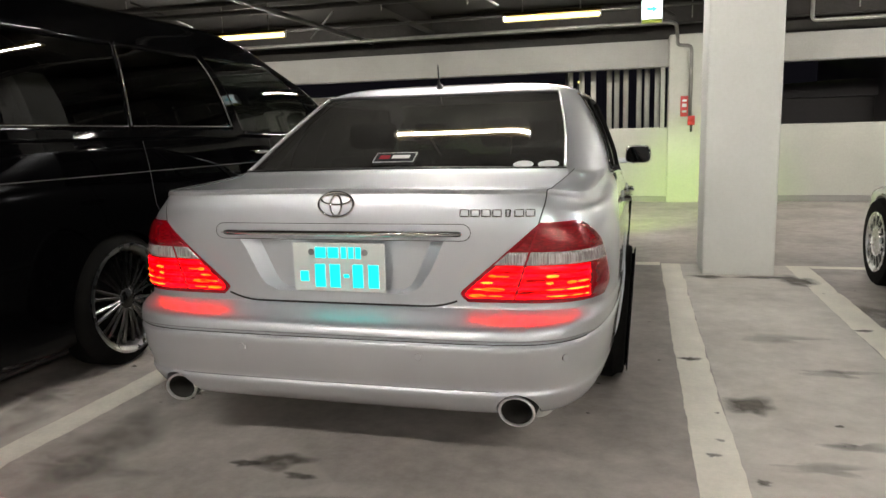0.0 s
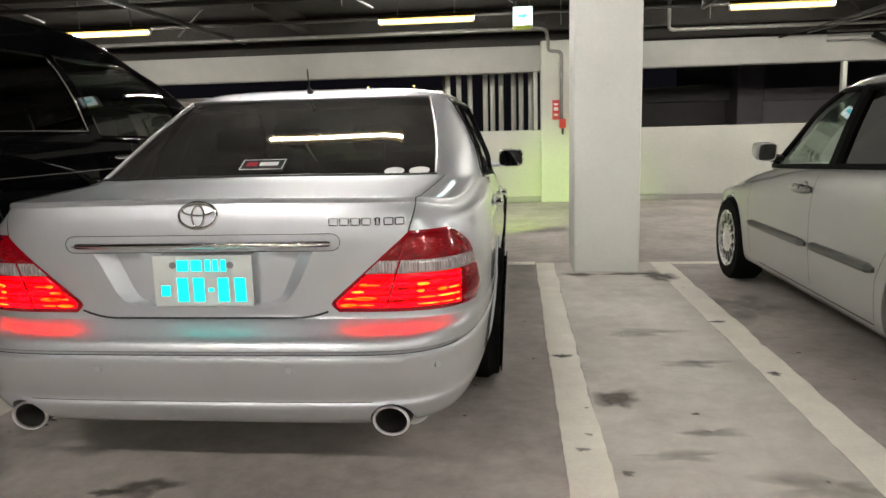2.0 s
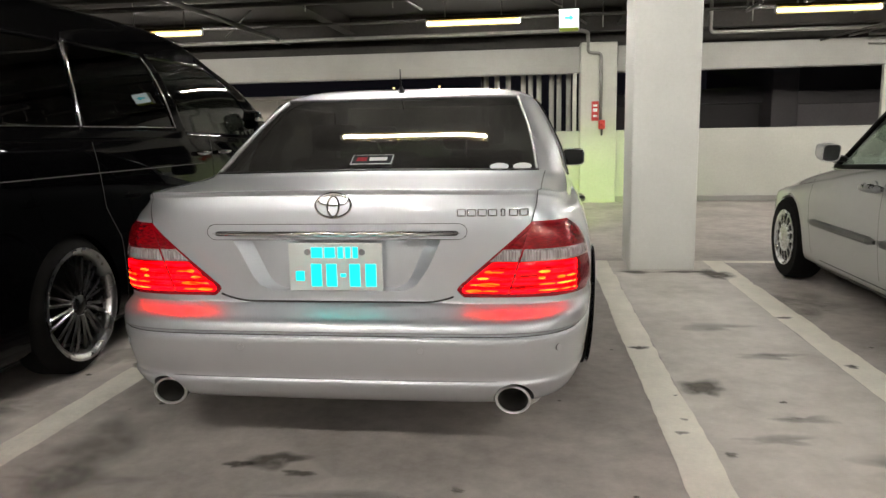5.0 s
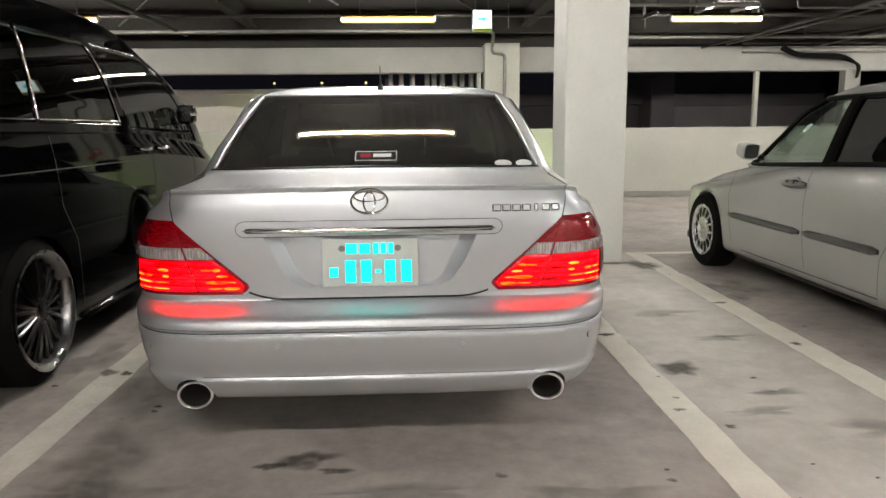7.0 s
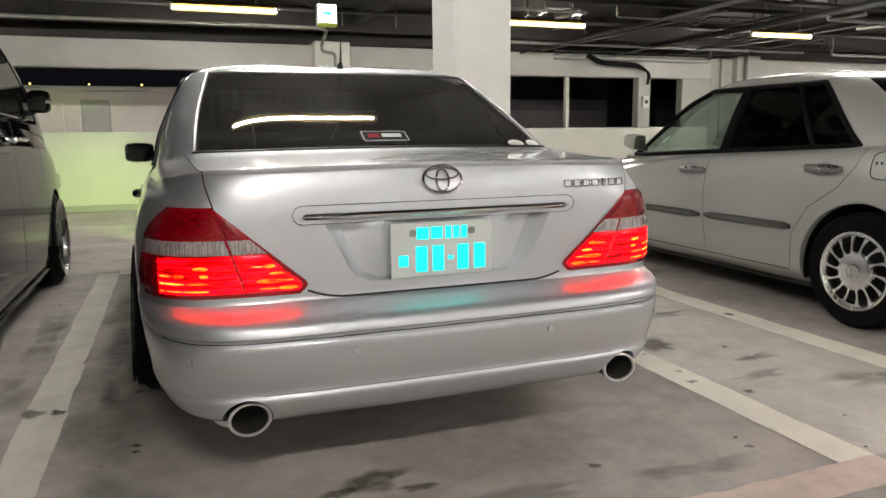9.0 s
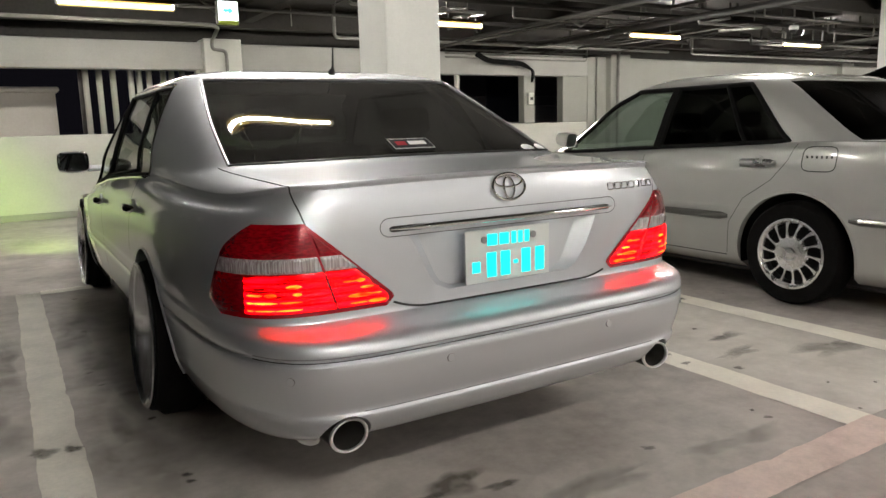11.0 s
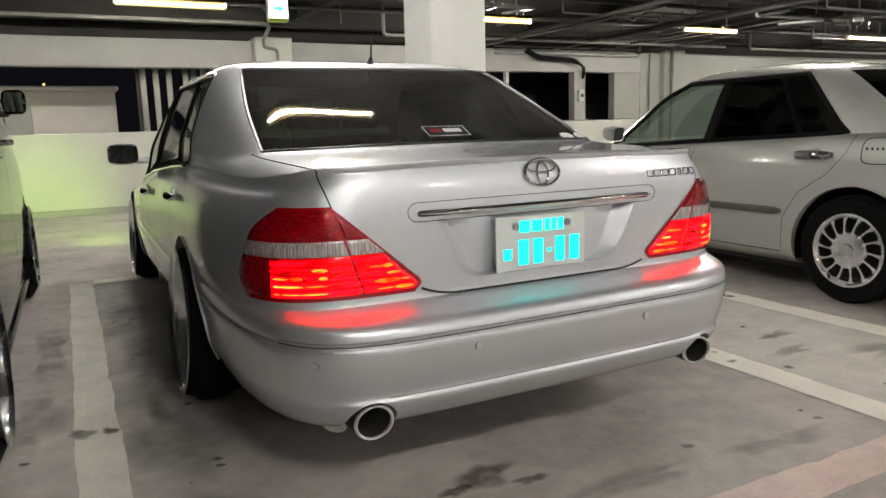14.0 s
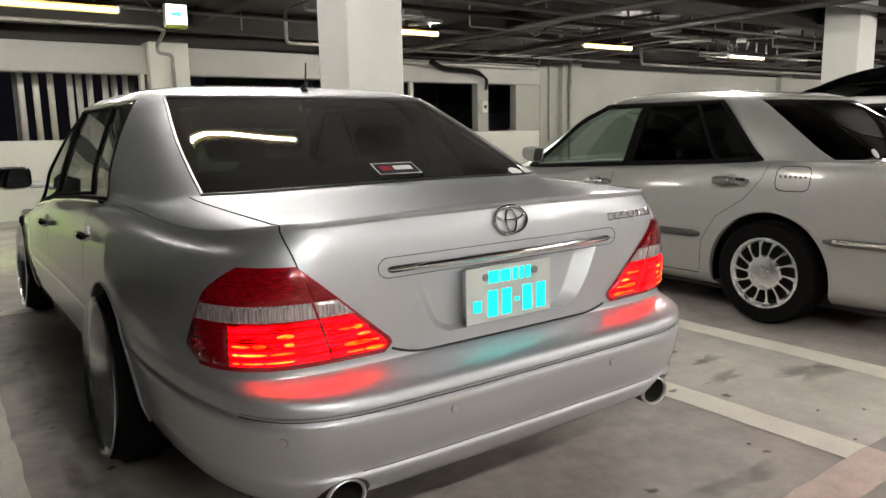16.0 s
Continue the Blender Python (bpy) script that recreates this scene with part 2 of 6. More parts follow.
for name, (a, b, c, d, e, f), m, text in walls:
    tagged(part(name, box(a, b, c, d, e, f, 0.012), m), text, "wall", kind="structure")
for cx in (-6.67, 1.67, 9.85, 18.2):
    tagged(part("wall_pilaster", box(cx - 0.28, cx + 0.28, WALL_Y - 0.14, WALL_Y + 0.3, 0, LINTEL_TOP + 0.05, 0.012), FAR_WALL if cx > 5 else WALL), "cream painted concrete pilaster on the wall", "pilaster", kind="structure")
tagged(part("baseboard", box(-26, 34, WALL_Y - 0.05, WALL_Y - 0.003, 0, 0.09, 0.01), CONCRETE), "low grey concrete kerb along the wall", "kerb", kind="structure")

# columns
for cx in (-6.66, 1.714, 10.08, 18.45):
    for cy in ((COL_FRONT + COL_BACK) / 2, -9.0):
        col = part("column", box(cx - 0.26, cx + 0.26, cy - 0.26, cy + 0.26, 0, CEIL, 0.014, segments=2), PILLAR)
        tagged(col, "white painted square concrete column", "column", kind="structure")

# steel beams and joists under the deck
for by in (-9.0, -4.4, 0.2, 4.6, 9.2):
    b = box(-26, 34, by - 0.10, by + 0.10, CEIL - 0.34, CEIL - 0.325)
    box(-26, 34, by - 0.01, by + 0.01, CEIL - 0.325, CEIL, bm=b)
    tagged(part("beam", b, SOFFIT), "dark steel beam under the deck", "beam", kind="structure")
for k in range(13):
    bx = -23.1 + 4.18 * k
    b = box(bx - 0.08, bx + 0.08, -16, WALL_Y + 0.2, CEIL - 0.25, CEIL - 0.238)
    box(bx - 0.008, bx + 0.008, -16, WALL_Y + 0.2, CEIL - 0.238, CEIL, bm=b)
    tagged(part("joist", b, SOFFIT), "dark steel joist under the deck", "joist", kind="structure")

# bay lines on the floor
def line(x0, x1, y0, y1, material, seed, text):
    """A painted band with chipped edges."""
    rnd = random.Random(seed)
    bm = bmesh.new()
    along_y = (y1 - y0) > (x1 - x0)
    n = max(8, int(max(y1 - y0, x1 - x0) / 0.035))
    low, high, wob_a, wob_b = [], [], 0.0, 0.0
    for i in range(n + 1):
        f = i / n
        wob_a = 0.8 * wob_a + rnd.uniform(-0.003, 0.003)
        wob_b = 0.8 * wob_b + rnd.uniform(-0.003, 0.003)
        if rnd.random() < 0.04:
            wob_b -= rnd.uniform(0.0, 0.015)
        if along_y:
            y = y0 + f * (y1 - y0)
            low.append(bm.verts.new((x0 + wob_a, y, 0.004)))
            high.append(bm.verts.new((x1 + wob_b, y, 0.004)))
        else:
            x = x0 + f * (x1 - x0)
            low.append(bm.verts.new((x, y0 + wob_a, 0.005)))
            high.append(bm.verts.new((x, y1 + wob_b, 0.005)))
    for i in range(n):
        quad = (low[i], high[i], high[i + 1], low[i + 1]) if along_y else (low[i], low[i + 1], high[i + 1], high[i])
        bm.faces.new(quad[::-1] if along_y else quad)
    return tagged(part("bay_line", bm, material), text, "road marking", kind="structure")


CREAM = "worn cream painted bay line on the concrete"
line(-1.357, -1.208, -0.335, 4.19, DIM_PAINT, 1, "grey painted bay line, darkened for the dim left side")
line(1.161, 1.317, -0.335, 4.19, ROAD_PAINT, 2, CREAM)
line(2.132, 2.298, -0.335, 4.19, ROAD_PAINT, 3, CREAM)
line(-6.0, 1.317, -0.495, -0.338, WORN_PINK, 4, "worn pinkish painted line across the bay ends")
line(2.132, 8.0, -0.495, -0.338, WORN_PINK, 5, "worn pinkish painted line across the bay ends")
line(2.302, 4.8, 4.08, 4.19, ROAD_PAINT, 6, CREAM)
line(-1.204, 1.156, 4.10, 4.24, ROAD_PAINT, 7, CREAM)
line(4.75, 4.89, -0.335, 4.05, ROAD_PAINT, 8, CREAM)
line(-4.0, -3.86, -0.335, 4.19, DIM_PAINT, 9, "grey painted bay line, darkened for the dim left side")


# ---- lamps ----
def ceiling_lamp():
    lamp = thing("ceiling_lamp", (0, 0, 0), "lit fluorescent tube lamp hung under the deck", "lamp", "tube lamps under the deck")
    part("tube", sweep([(-0.57, 0, 0), (0.57, 0, 0)], 0.011, 10), TUBE, lamp, "glowing warm white tube", True)
    # extra shell, no part of the lamp: it paints the tube's yellow halo
    part("thin_shell", sweep([(-0.575, 0, 0), (0.575, 0, 0)], 0.036, 16), HALO, lamp, "added shell that glows as the tube's yellow halo", True)
    b = box(-0.60, 0.60, -0.04, 0.04, 0.040, 0.046, 0.002)
    box(-0.59, 0.59, -0.02, 0.02, 0.0461, 0.075, 0.004, bm=b)
    part("housing", b, LAMP_BODY, lamp)
    for s in (-1, 1):
        part("socket", box(s * 0.585 - 0.012, s * 0.585 + 0.012, -0.02, 0.02, -0.022, 0.05, 0.004), WHITE_PAINT, lamp)
        part("rod", sweep([(s * 0.35, 0, 0.07), (s * 0.35, 0, CEIL - 2.5)], 0.008, 6), STEEL, lamp)
    return lamp


first_lamp = ceiling_lamp()
first_lamp.matrix_basis = pose(-0.08, 7.04, 2.5)
LAMPS = [(x, 7.04) for x in (-12.4, -8.36, -4.22, 4.1, 8.2, 12.3, 16.4, 20.5, 24.6)] + [(x, 2.12) for x in (-12.4, -0.08, 4.1, 8.2, 12.3, 16.4, 20.5, 24.6)]
LAMPS += [(x, y) for y in (-2.6, -7.4) for x in (-0.75, 3.4, 7.5, 11.6)]
for lx, ly in LAMPS:
    copy_thing(first_lamp, pose(lx, ly, 2.5))


# ---- cars ----
def smooth_keys(rows, steps):
    """Rows of numbers, run through smoothly with steps between each two (monotone cubic)."""
    rows = np.array(rows, float)
    n = len(rows)
    d = np.diff(rows, axis=0)
    m = np.zeros_like(rows)
    for i in range(1, n - 1):
        good = d[i - 1] * d[i] > 0
        m[i] = np.where(good, 2 * d[i - 1] * d[i] / np.where(good, d[i - 1] + d[i], 1), 0)
    m[0], m[-1] = d[0], d[-1]
    out = []
    for i in range(n - 1):
        for k in range(steps):
            f = k / steps
            out.append((2 * f**3 - 3 * f**2 + 1) * rows[i] + (f**3 - 2 * f**2 + f) * m[i] + (3 * f**2 - 2 * f**3) * rows[i + 1] + (f**3 - f**2) * m[i + 1])
    return np.array(out + [rows[-1]])


class Shell:
    """A car skin: level outlines, each a squared ellipse, stacked upward. Rows: z, half width, rear y, front y, z at the front."""

    def __init__(self, rows, steps=4, square=6.0, square_front=4.0, samples=240, mid=None, wedge=0.0):
        self.wedge = wedge
        self.rows = smooth_keys(rows, steps)
        self.square, self.square_front, self.mid = square, square_front, mid
        # angles spread so that points lie evenly along a long car's outline
        dense = np.linspace(0, np.pi, 6001)
        x, y = self.plan(dense, 0.9, 0.0, 4.9)
        along = np.r_[0, np.cumsum(np.hypot(np.diff(x), np.diff(y)))]
        self.angles = np.interp(np.linspace(0, along[-1], samples + 1), along, dense)

    def plan(self, t, w, y0, y1, z=0.0):
        c, s = np.cos(t), np.abs(np.sin(t))
        n = np.where(c > 0, self.square, self.square_front)
        x = w * s ** (2 / n)
        m = (y0 + y1) / 2 if self.mid is None else self.mid
        y = m - np.where(c > 0, m - y0, y1 - m) * np.sign(c) * np.abs(c) ** (2 / n)
        return x, y

    def ring(self, row, t=None):
        z, w, y0, y1, zf = row
        x, y = self.plan(self.angles if t is None else t, w, y0, y1, z)
        m = (y0 + y1) / 2 if self.mid is None else self.mid
        f = np.clip((y - m) / (y1 - m), 0, 1)
        f = f * f * (3 - 2 * f)
        return np.stack([x, y, z + (zf - z) * f - self.fall(y, z)], -1)

    def fall(self, y, z):
        """How far the belt sinks toward the front."""
        return self.wedge * np.clip(y - 1.1, 0, 2.0) * np.interp(z, (0.60, 0.90, 1.0, 1.25), (0, 1, 1, 0))

    def row_at(self, z):
        return np.array([np.interp(z, self.rows[:, 0], self.rows[:, k]) for k in range(5)])

    def around(self, a, z, off=0.0):
        """The point at height z, a metres round the outline from the middle of the rear (minus: to the left)."""
        t = np.linspace(0, np.pi * 0.9, 1500) ** 2 / (np.pi * 0.9)
        p = self.ring(self.row_at(z), t)
        along = np.r_[0, np.cumsum(np.linalg.norm(np.diff(p[:, :2], axis=0), axis=1))]
        q = [np.interp(abs(a), along, p[:, k]) for k in range(2)]
        e = [np.interp(abs(a) + 0.004, along, p[:, k]) for k in range(2)]
        d = np.array(e) - q
        d /= np.linalg.norm(d)
        return Vector(((q[0] + off * d[1]) * (1 if a >= 0 else -1), q[1] - off * d[0], z))

    def flank(self, y, z, side=1, off=0.0):
        """The point on the side of the car at y and height z."""
        _, w, y0, y1, _ = self.row_at(z)
        m = (y0 + y1) / 2 if self.mid is None else self.mid
        f = (y - m) / (y1 - m if y > m else m - y0)
        n = self.square if f < 0 else self.square_front
        x = w * max(0.0, 1 - abs(f) ** n) ** (1 / n)
        return Vector((side * (x + off), y, z - float(self.fall(y, z))))

    def mesh(self, keep=None, cap_low=False, cap_high=False, off=0.0, dark_cap=False):
        """The skin as a bmesh. keep(level, angle index) picks the faces."""
        bm = bmesh.new()
        grid = []
        n = len(self.angles)
        for row in self.rows:
            p = self.ring(row)
            right = [bm.verts.new(v) for v in p]
            left = [right[0]] + [bm.verts.new((-v[0], v[1], v[2])) for v in p[1:-1]] + [right[-1]]
            grid.append((right, left))
        for i in range(len(grid) - 1):
            for k in range(n - 1):
                if keep and not keep(i, k):
                    continue
                for s in (0, 1):
                    a, b, c, d = grid[i][s][k], grid[i][s][k + 1], grid[i + 1][s][k + 1], grid[i + 1][s][k]
                    if len({a, b, c, d}) == 4:
                        bm.faces.new((a, b, c, d) if s == 0 else (d, c, b, a))
        for on, level in ((cap_low, 0), (cap_high, -1)):
            if on:
                right, left = grid[level]
                for k in range(n - 1):
                    quad = (left[k], right[k], right[k + 1], left[k + 1])
                    if k == 0:
                        quad = (right[0], right[1], left[1])
                    elif k == n - 2:
                        quad = (left[k], right[k], right[-1])
                    bm.faces.new(quad if level else quad[::-1]).material_index = 1 if level and dark_cap else 0
        loose = [v for v in bm.verts if not v.link_faces]
        bmesh.ops.delete(bm, geom=loose, context="VERTS")
        if off:
            bm.normal_update()
            for v in bm.verts:
                v.co += v.normal * off
        return bm


def skin_band(shell, z0, z1, inner, outer, side, nz=14, na=24, off=0.010, rim=0.004):
    """A raised piece on the rear skin from height z0 to z1, between the distances inner(z) and outer(z) round the outline."""
    bm = bmesh.new()
    grid = []
    for j in range(nz + 1):
        z = z0 + (z1 - z0) * j / nz
        row = []
        for i in range(na + 1):
            edge = min(1.0, 6 * min(i, na - i) / na, 4 * min(j, nz - j) / nz)
            row.append(bm.verts.new(shell.around(side * (inner(z) + (outer(z) - inner(z)) * i / na), z, off - rim * (1 - edge) ** 2)))
        grid.append(row)
    for j in range(nz):
        for i in range(na):
            q = (grid[j][i], grid[j][i + 1], grid[j + 1][i + 1], grid[j + 1][i])
            bm.faces.new(q if side > 0 else q[::-1])
    return bm


def cut(ob, cutters):
    """Takes the cutter meshes away from ob's mesh."""
    for bm in cutters:
        tool = part("tool", bm, SEAM, ob.parent)
        mod = ob.modifiers.new("cut", "BOOLEAN")
        mod.operation, mod.solver, mod.object = "DIFFERENCE", "EXACT", tool
        dg = bpy.context.evaluated_depsgraph_get()
        dg.update()
        me = bpy.data.meshes.new_from_object(ob.evaluated_get(dg))
        ob.modifiers.remove(mod)
        ob.data = me
        bpy.data.objects.remove(tool)
    return ob


def arch(y, z, r, side, width=1.0, depth=0.30):
    """A wheel well's cutter."""
    bm = bmesh.new()
    bmesh.ops.create_cone(bm, cap_ends=True, segments=64, radius1=r, radius2=r, depth=depth * 2,
                          matrix=Matrix.Translation((side * width, y, z)) @ Matrix.Rotation(radians(90), 4, "Y"))
    return bm


def shade(ob, angle=40):
    """Smooth shading with sharp edges past the angle."""
    me = ob.data
    me.polygons.foreach_set("use_smooth", [True] * len(me.polygons))
    me.set_sharp_from_angle(angle=radians(angle))
    return ob


def ribbon(points, width, normals=None, bm=None, lift=0.0):
    """A flat strip along points that faces the given outward directions."""
    out = bm or bmesh.new()
    pts = [Vector(p) for p in points]
    last = None
    for i, p in enumerate(pts):
        d = (pts[min(i + 1, len(pts) - 1)] - pts[max(i - 1, 0)]).normalized()
        n = Vector(normals[i]) if normals else Vector((0, 0, 1))
        s = d.cross(n).normalized() * width / 2
        pair = (out.verts.new(p - s + n * lift), out.verts.new(p + s + n * lift))
        if last:
            out.faces.new((last[0], last[1], pair[1], pair[0]))
        last = pair
    return out


def wheel(radius, rim, width, spokes, material, style="thin", dish=0.075):
    """Wheel parts about the x axis, outer face toward -x. Returns (name, bmesh, material) parts."""
    h = width / 2
    stretch = 0.036 if style == "thin" else 0.0
    out = [("tyre", lathe([(rim - 0.004, h - 0.01), (rim + 0.01, h), (radius - 0.02, h - stretch), (radius - 0.004, h - 0.02 - stretch), (radius, h - 0.06), (radius, -h + 0.06), (radius - 0.004, -h + 0.02 + stretch),
                           (radius - 0.02, -h + stretch), (rim + 0.01, -h + stretch * 0.4), (rim - 0.004, -h + 0.01), (rim - 0.004, h - 0.01)], 56), RUBBER)]
    lip = 0.012
    deep = dish if style == "thin" else 0.03
    out.append(("rim", lathe([(rim - 0.003, -h + 0.002), (rim + 0.006, -h - 0.004), (rim - 0.006, -h - 0.006), (rim - 0.022, -h + 0.004), (rim - 0.030, -h + 0.016), (rim - 0.036, -h + deep), (rim - 0.035, h - 0.01), (rim - 0.003, h - 0.008)], 56), material))
    if style != "thin":
        out[-1] = ("rim", lathe([(rim - 0.003, -h + 0.002), (rim + 0.006, -h - 0.004), (rim - 0.006, -h - 0.006), (rim - 0.018, -h + 0.004), (rim - 0.022, -h + 0.018), (rim - 0.004, -h + 0.020)], 56), material)
        # barrel coloured black for the shade inside the rim
        out.append(("barrel", lathe([(rim - 0.022, -h + 0.0185), (rim - 0.036, -h + deep), (rim - 0.035, h - 0.01), (rim - 0.003, h - 0.008)], 56), MATTE))
    bm = bmesh.new()
    x0 = -h + (deep - 0.034 if style == "thin" else deep * 0.5)
    if style == "thin":
        # a pair of slim bars from hub to rim
        for da, db in ((-0.09, -0.15), (0.09, 0.15)):
            pts = []
            for f in np.linspace(0, 1, 5):
                r = rim * 0.20 + f * (rim * 0.80 - 0.02)
                ang = da * (1 - f) * 2 + db * f
                pts.append((x0 - 0.012 + 0.02 * f * f, r * math.cos(ang), r * math.sin(ang)))
            sweep(pts, 0.011, 6, bm)
    else:
        # a domed disc to two thirds of the radius, and short flat spokes that hook round toward the rim
        out.append(("wheel_centre", lathe([(rim * 0.20, x0 - 0.022), (rim * 0.36, x0 - 0.021), (rim * 0.47, x0 - 0.017), (rim * 0.51, x0 - 0.006), (rim * 0.50, x0 + 0.012), (rim * 0.20, x0 + 0.012)], 56), material))
        strip = []
        for f in np.linspace(0, 1, 6):
            r, ang, w, x = rim * (0.42 + 0.51 * f), 0.10 * f * f, 0.0115 - 0.0065 * math.sin(math.pi * f) ** 0.7 + 0.003 * f ** 3, x0 - 0.017 + 0.007 * f
            c, sn = math.cos(ang), math.sin(ang)
            strip.append([bm.verts.new((xx, r * c - sg * w * sn, r * sn + sg * w * c)) for xx, sg in ((x, -1), (x, 1), (x + 0.009, 1), (x + 0.009, -1))])
        for p, q in zip(strip, strip[1:]):
            for i in range(4):
                bm.faces.new((p[i], p[(i + 1) % 4], q[(i + 1) % 4], q[i]))
        bmesh.ops.recalc_face_normals(bm, faces=bm.faces)
    out.append(("spoke", bm, SPOKE if style == "thin" else material))
    out.append(("hub", lathe([(0.0, x0 - 0.024), (rim * 0.16, x0 - 0.022), (rim * 0.2, x0 - 0.014), (rim * 0.24, x0 + 0.0), (rim * 0.24, x0 + 0.04), (0, x0 + 0.04)], 32), SPOKE if style == "thin" else material))
    # added black backing disc that paints the shade between the spokes
    far, wide = (0.05, 0.72) if style == "thin" else (0.028, 0.82)
    out.append(("gap_shade_disc", lathe([(0.0, x0 + far), (rim * wide, x0 + far), (rim * wide, x0 + far + 0.025), (0.0, x0 + far + 0.025)], 40), MATTE))
    return out


def put_wheels(car, places, radius, rim, width, spokes, material, style, camber=0.0, dish=0.075):
    """Four wheels at (x, y): the rim's face turns outward."""
    first = None
    for x, y in places:
        holder = new("wheel")
        holder.parent = car
        side = -1 if x < 0 else 1
        holder.matrix_basis = pose(x, y, radius, 0, camber * side, 0 if side < 0 else 180)
        if first is None:
            first = [(n, part(n, bm, m, holder, smooth=True)) for n, bm, m in wheel(radius, rim, width, spokes, material, style, dish)]
            for n, ob in first:
                shade(ob, 35)
        else:
            for n, ob in first:
                o = new(n, ob.data)
                o.parent = holder
        bar = next(ob for n, ob in first if n == "spoke")
        for k in range(1, spokes):
            o = new("spoke", bar.data)
            o.parent = holder
            o.matrix_basis = Matrix.Rotation(k * math.tau / spokes, 4, "X")


def windows(cabin, panes, car):
    """Cuts panes out of a cabin shell and glazes them. panes: (name, glass, first and last angle index, first and last level, sides)."""
    def inside(i, k):
        return any(k0 <= k < k1 and i0 <= i < i1 for _, _, k0, k1, i0, i1 in panes)

    skin = part("roof", cabin.mesh(lambda i, k: not inside(i, k), cap_high=True), car_paint[car.name], car)
    solid = skin.modifiers.new("thickness", "SOLIDIFY")
    solid.thickness, solid.offset = 0.018, -1
    shade(skin, 50)
    for name, glass, k0, k1, i0, i1 in panes:
        bm = cabin.mesh(lambda i, k: k0 <= k < k1 and i0 <= i < i1)
        bm.normal_update()
        for v in bm.verts:
            v.co -= v.normal * 0.004
        # the two sides apart
        if k0 > 2 and k1 < len(cabin.angles) - 3:
            other = bm.copy()
            bmesh.ops.delete(bm, geom=[v for v in bm.verts if v.co.x < 0], context="VERTS")
            bmesh.ops.delete(other, geom=[v for v in other.verts if v.co.x > 0], context="VERTS")
            shade(part(name, other, glass, car), 60)
        pane = shade(part(name, bm, glass, car), 60)
    return skin


car_paint = {}


def outline_trim(cabin, k0, k1, i0, i1, side, radius, off=0.003):
    """A thin bar round a pane's edge."""
    pts = []
    rows = cabin.rows
    def at(i, k):
        p = cabin.ring(rows[i])[k]
        return Vector((p[0] * side, p[1], p[2]))
    for k in range(k0, k1):
        pts.append(at(i0, k))
    for i in range(i0, i1):
        pts.append(at(i, k1))
    for k in range(k1, k0, -1):
        pts.append(at(i1, k))
    for i in range(i1, i0, -1):
        pts.append(at(i, k0))
    return sweep(pts, radius, 6, closed=True)


def strip_on(shell, pairs, width, lift=0.0015, steps=12, flank=0):
    """A flat strip on the skin through (a, z) points; with flank, through (y, z) points of that side."""
    pts, nrm = [], []
    for (a0, z0), (a1, z1) in zip(pairs, pairs[1:]):
        for f in np.linspace(0, 1, steps, endpoint=False):
            a, z = a0 + f * (a1 - a0), z0 + f * (z1 - z0)
            if flank:
                p = shell.flank(a, z, flank)
                q = shell.flank(a, z + 0.01, flank)
                n = Vector((flank * 1.0, 0, -(q.x - p.x) * flank * 100)).normalized()
            else:
                p = shell.around(a, z)
                n = (shell.around(a, z, 0.01) - p).normalized()
                n = (n + Vector((0, 0, -0.0))).normalized()
            pts.append(p)
            nrm.append(n)
    return ribbon(pts, width, nrm, lift=lift)


def skin_patch(shell, a0, a1, low, high, na=40, nz=16, off=0.006, rim=0.004):
    """A raised piece on the rear skin between the heights low(a) and high(a)."""
    bm = bmesh.new()
    grid = []
    for i in range(na + 1):
        a = a0 + (a1 - a0) * i / na
        col = []
        for j in range(nz + 1):
            z = low(a) + (high(a) - low(a)) * j / nz
            edge = min(1.0, 6 * min(i, na - i) / na, 4 * min(j, nz - j) / nz)
            col.append(bm.verts.new(shell.around(a, z, off - rim * (1 - edge) ** 2)))
        grid.append(col)
    flip = a0 > a1
    for i in range(na):
        for j in range(nz):
            q = (grid[i][j], grid[i + 1][j], grid[i + 1][j + 1], grid[i][j + 1])
            bm.faces.new(q[::-1] if flip else q)
    return bm




def mirror_housing(w, h):
    """A rounded door mirror shell that narrows forward; returns it and its outline."""
    m = bmesh.new()
    outline = [(math.copysign(abs(math.cos(t)) ** 0.5, math.cos(t)), math.copysign(abs(math.sin(t)) ** 0.5, math.sin(t))) for t in np.linspace(0, math.tau, 44, endpoint=False)]
    loops = [[m.verts.new((w * k * u, y, h * k * v)) for u, v in outline] for y, k in ((-0.044, 0.84), (-0.052, 0.95), (-0.046, 1.0), (-0.02, 1.0), (0.03, 0.93), (0.07, 0.76), (0.092, 0.5))]
    for p, q in zip(loops, loops[1:]):
        for i in range(44):
            m.faces.new((p[i], p[(i + 1) % 44], q[(i + 1) % 44], q[i]))
    m.faces.new(loops[-1])
    m.faces.new(loops[0][::-1])
    bmesh.ops.recalc_face_normals(m, faces=m.faces)
    glass = bmesh.new()
    glass.faces.new([glass.verts.new((0.84 * w * u, -0.0465, 0.83 * h * v)) for u, v in outline])
    return m, glass


MIRROR = plain("mirror_silver", (0.26, 0.28, 0.30), 0.02, 1.0)
# ---- the silver sedan in the middle bay ----


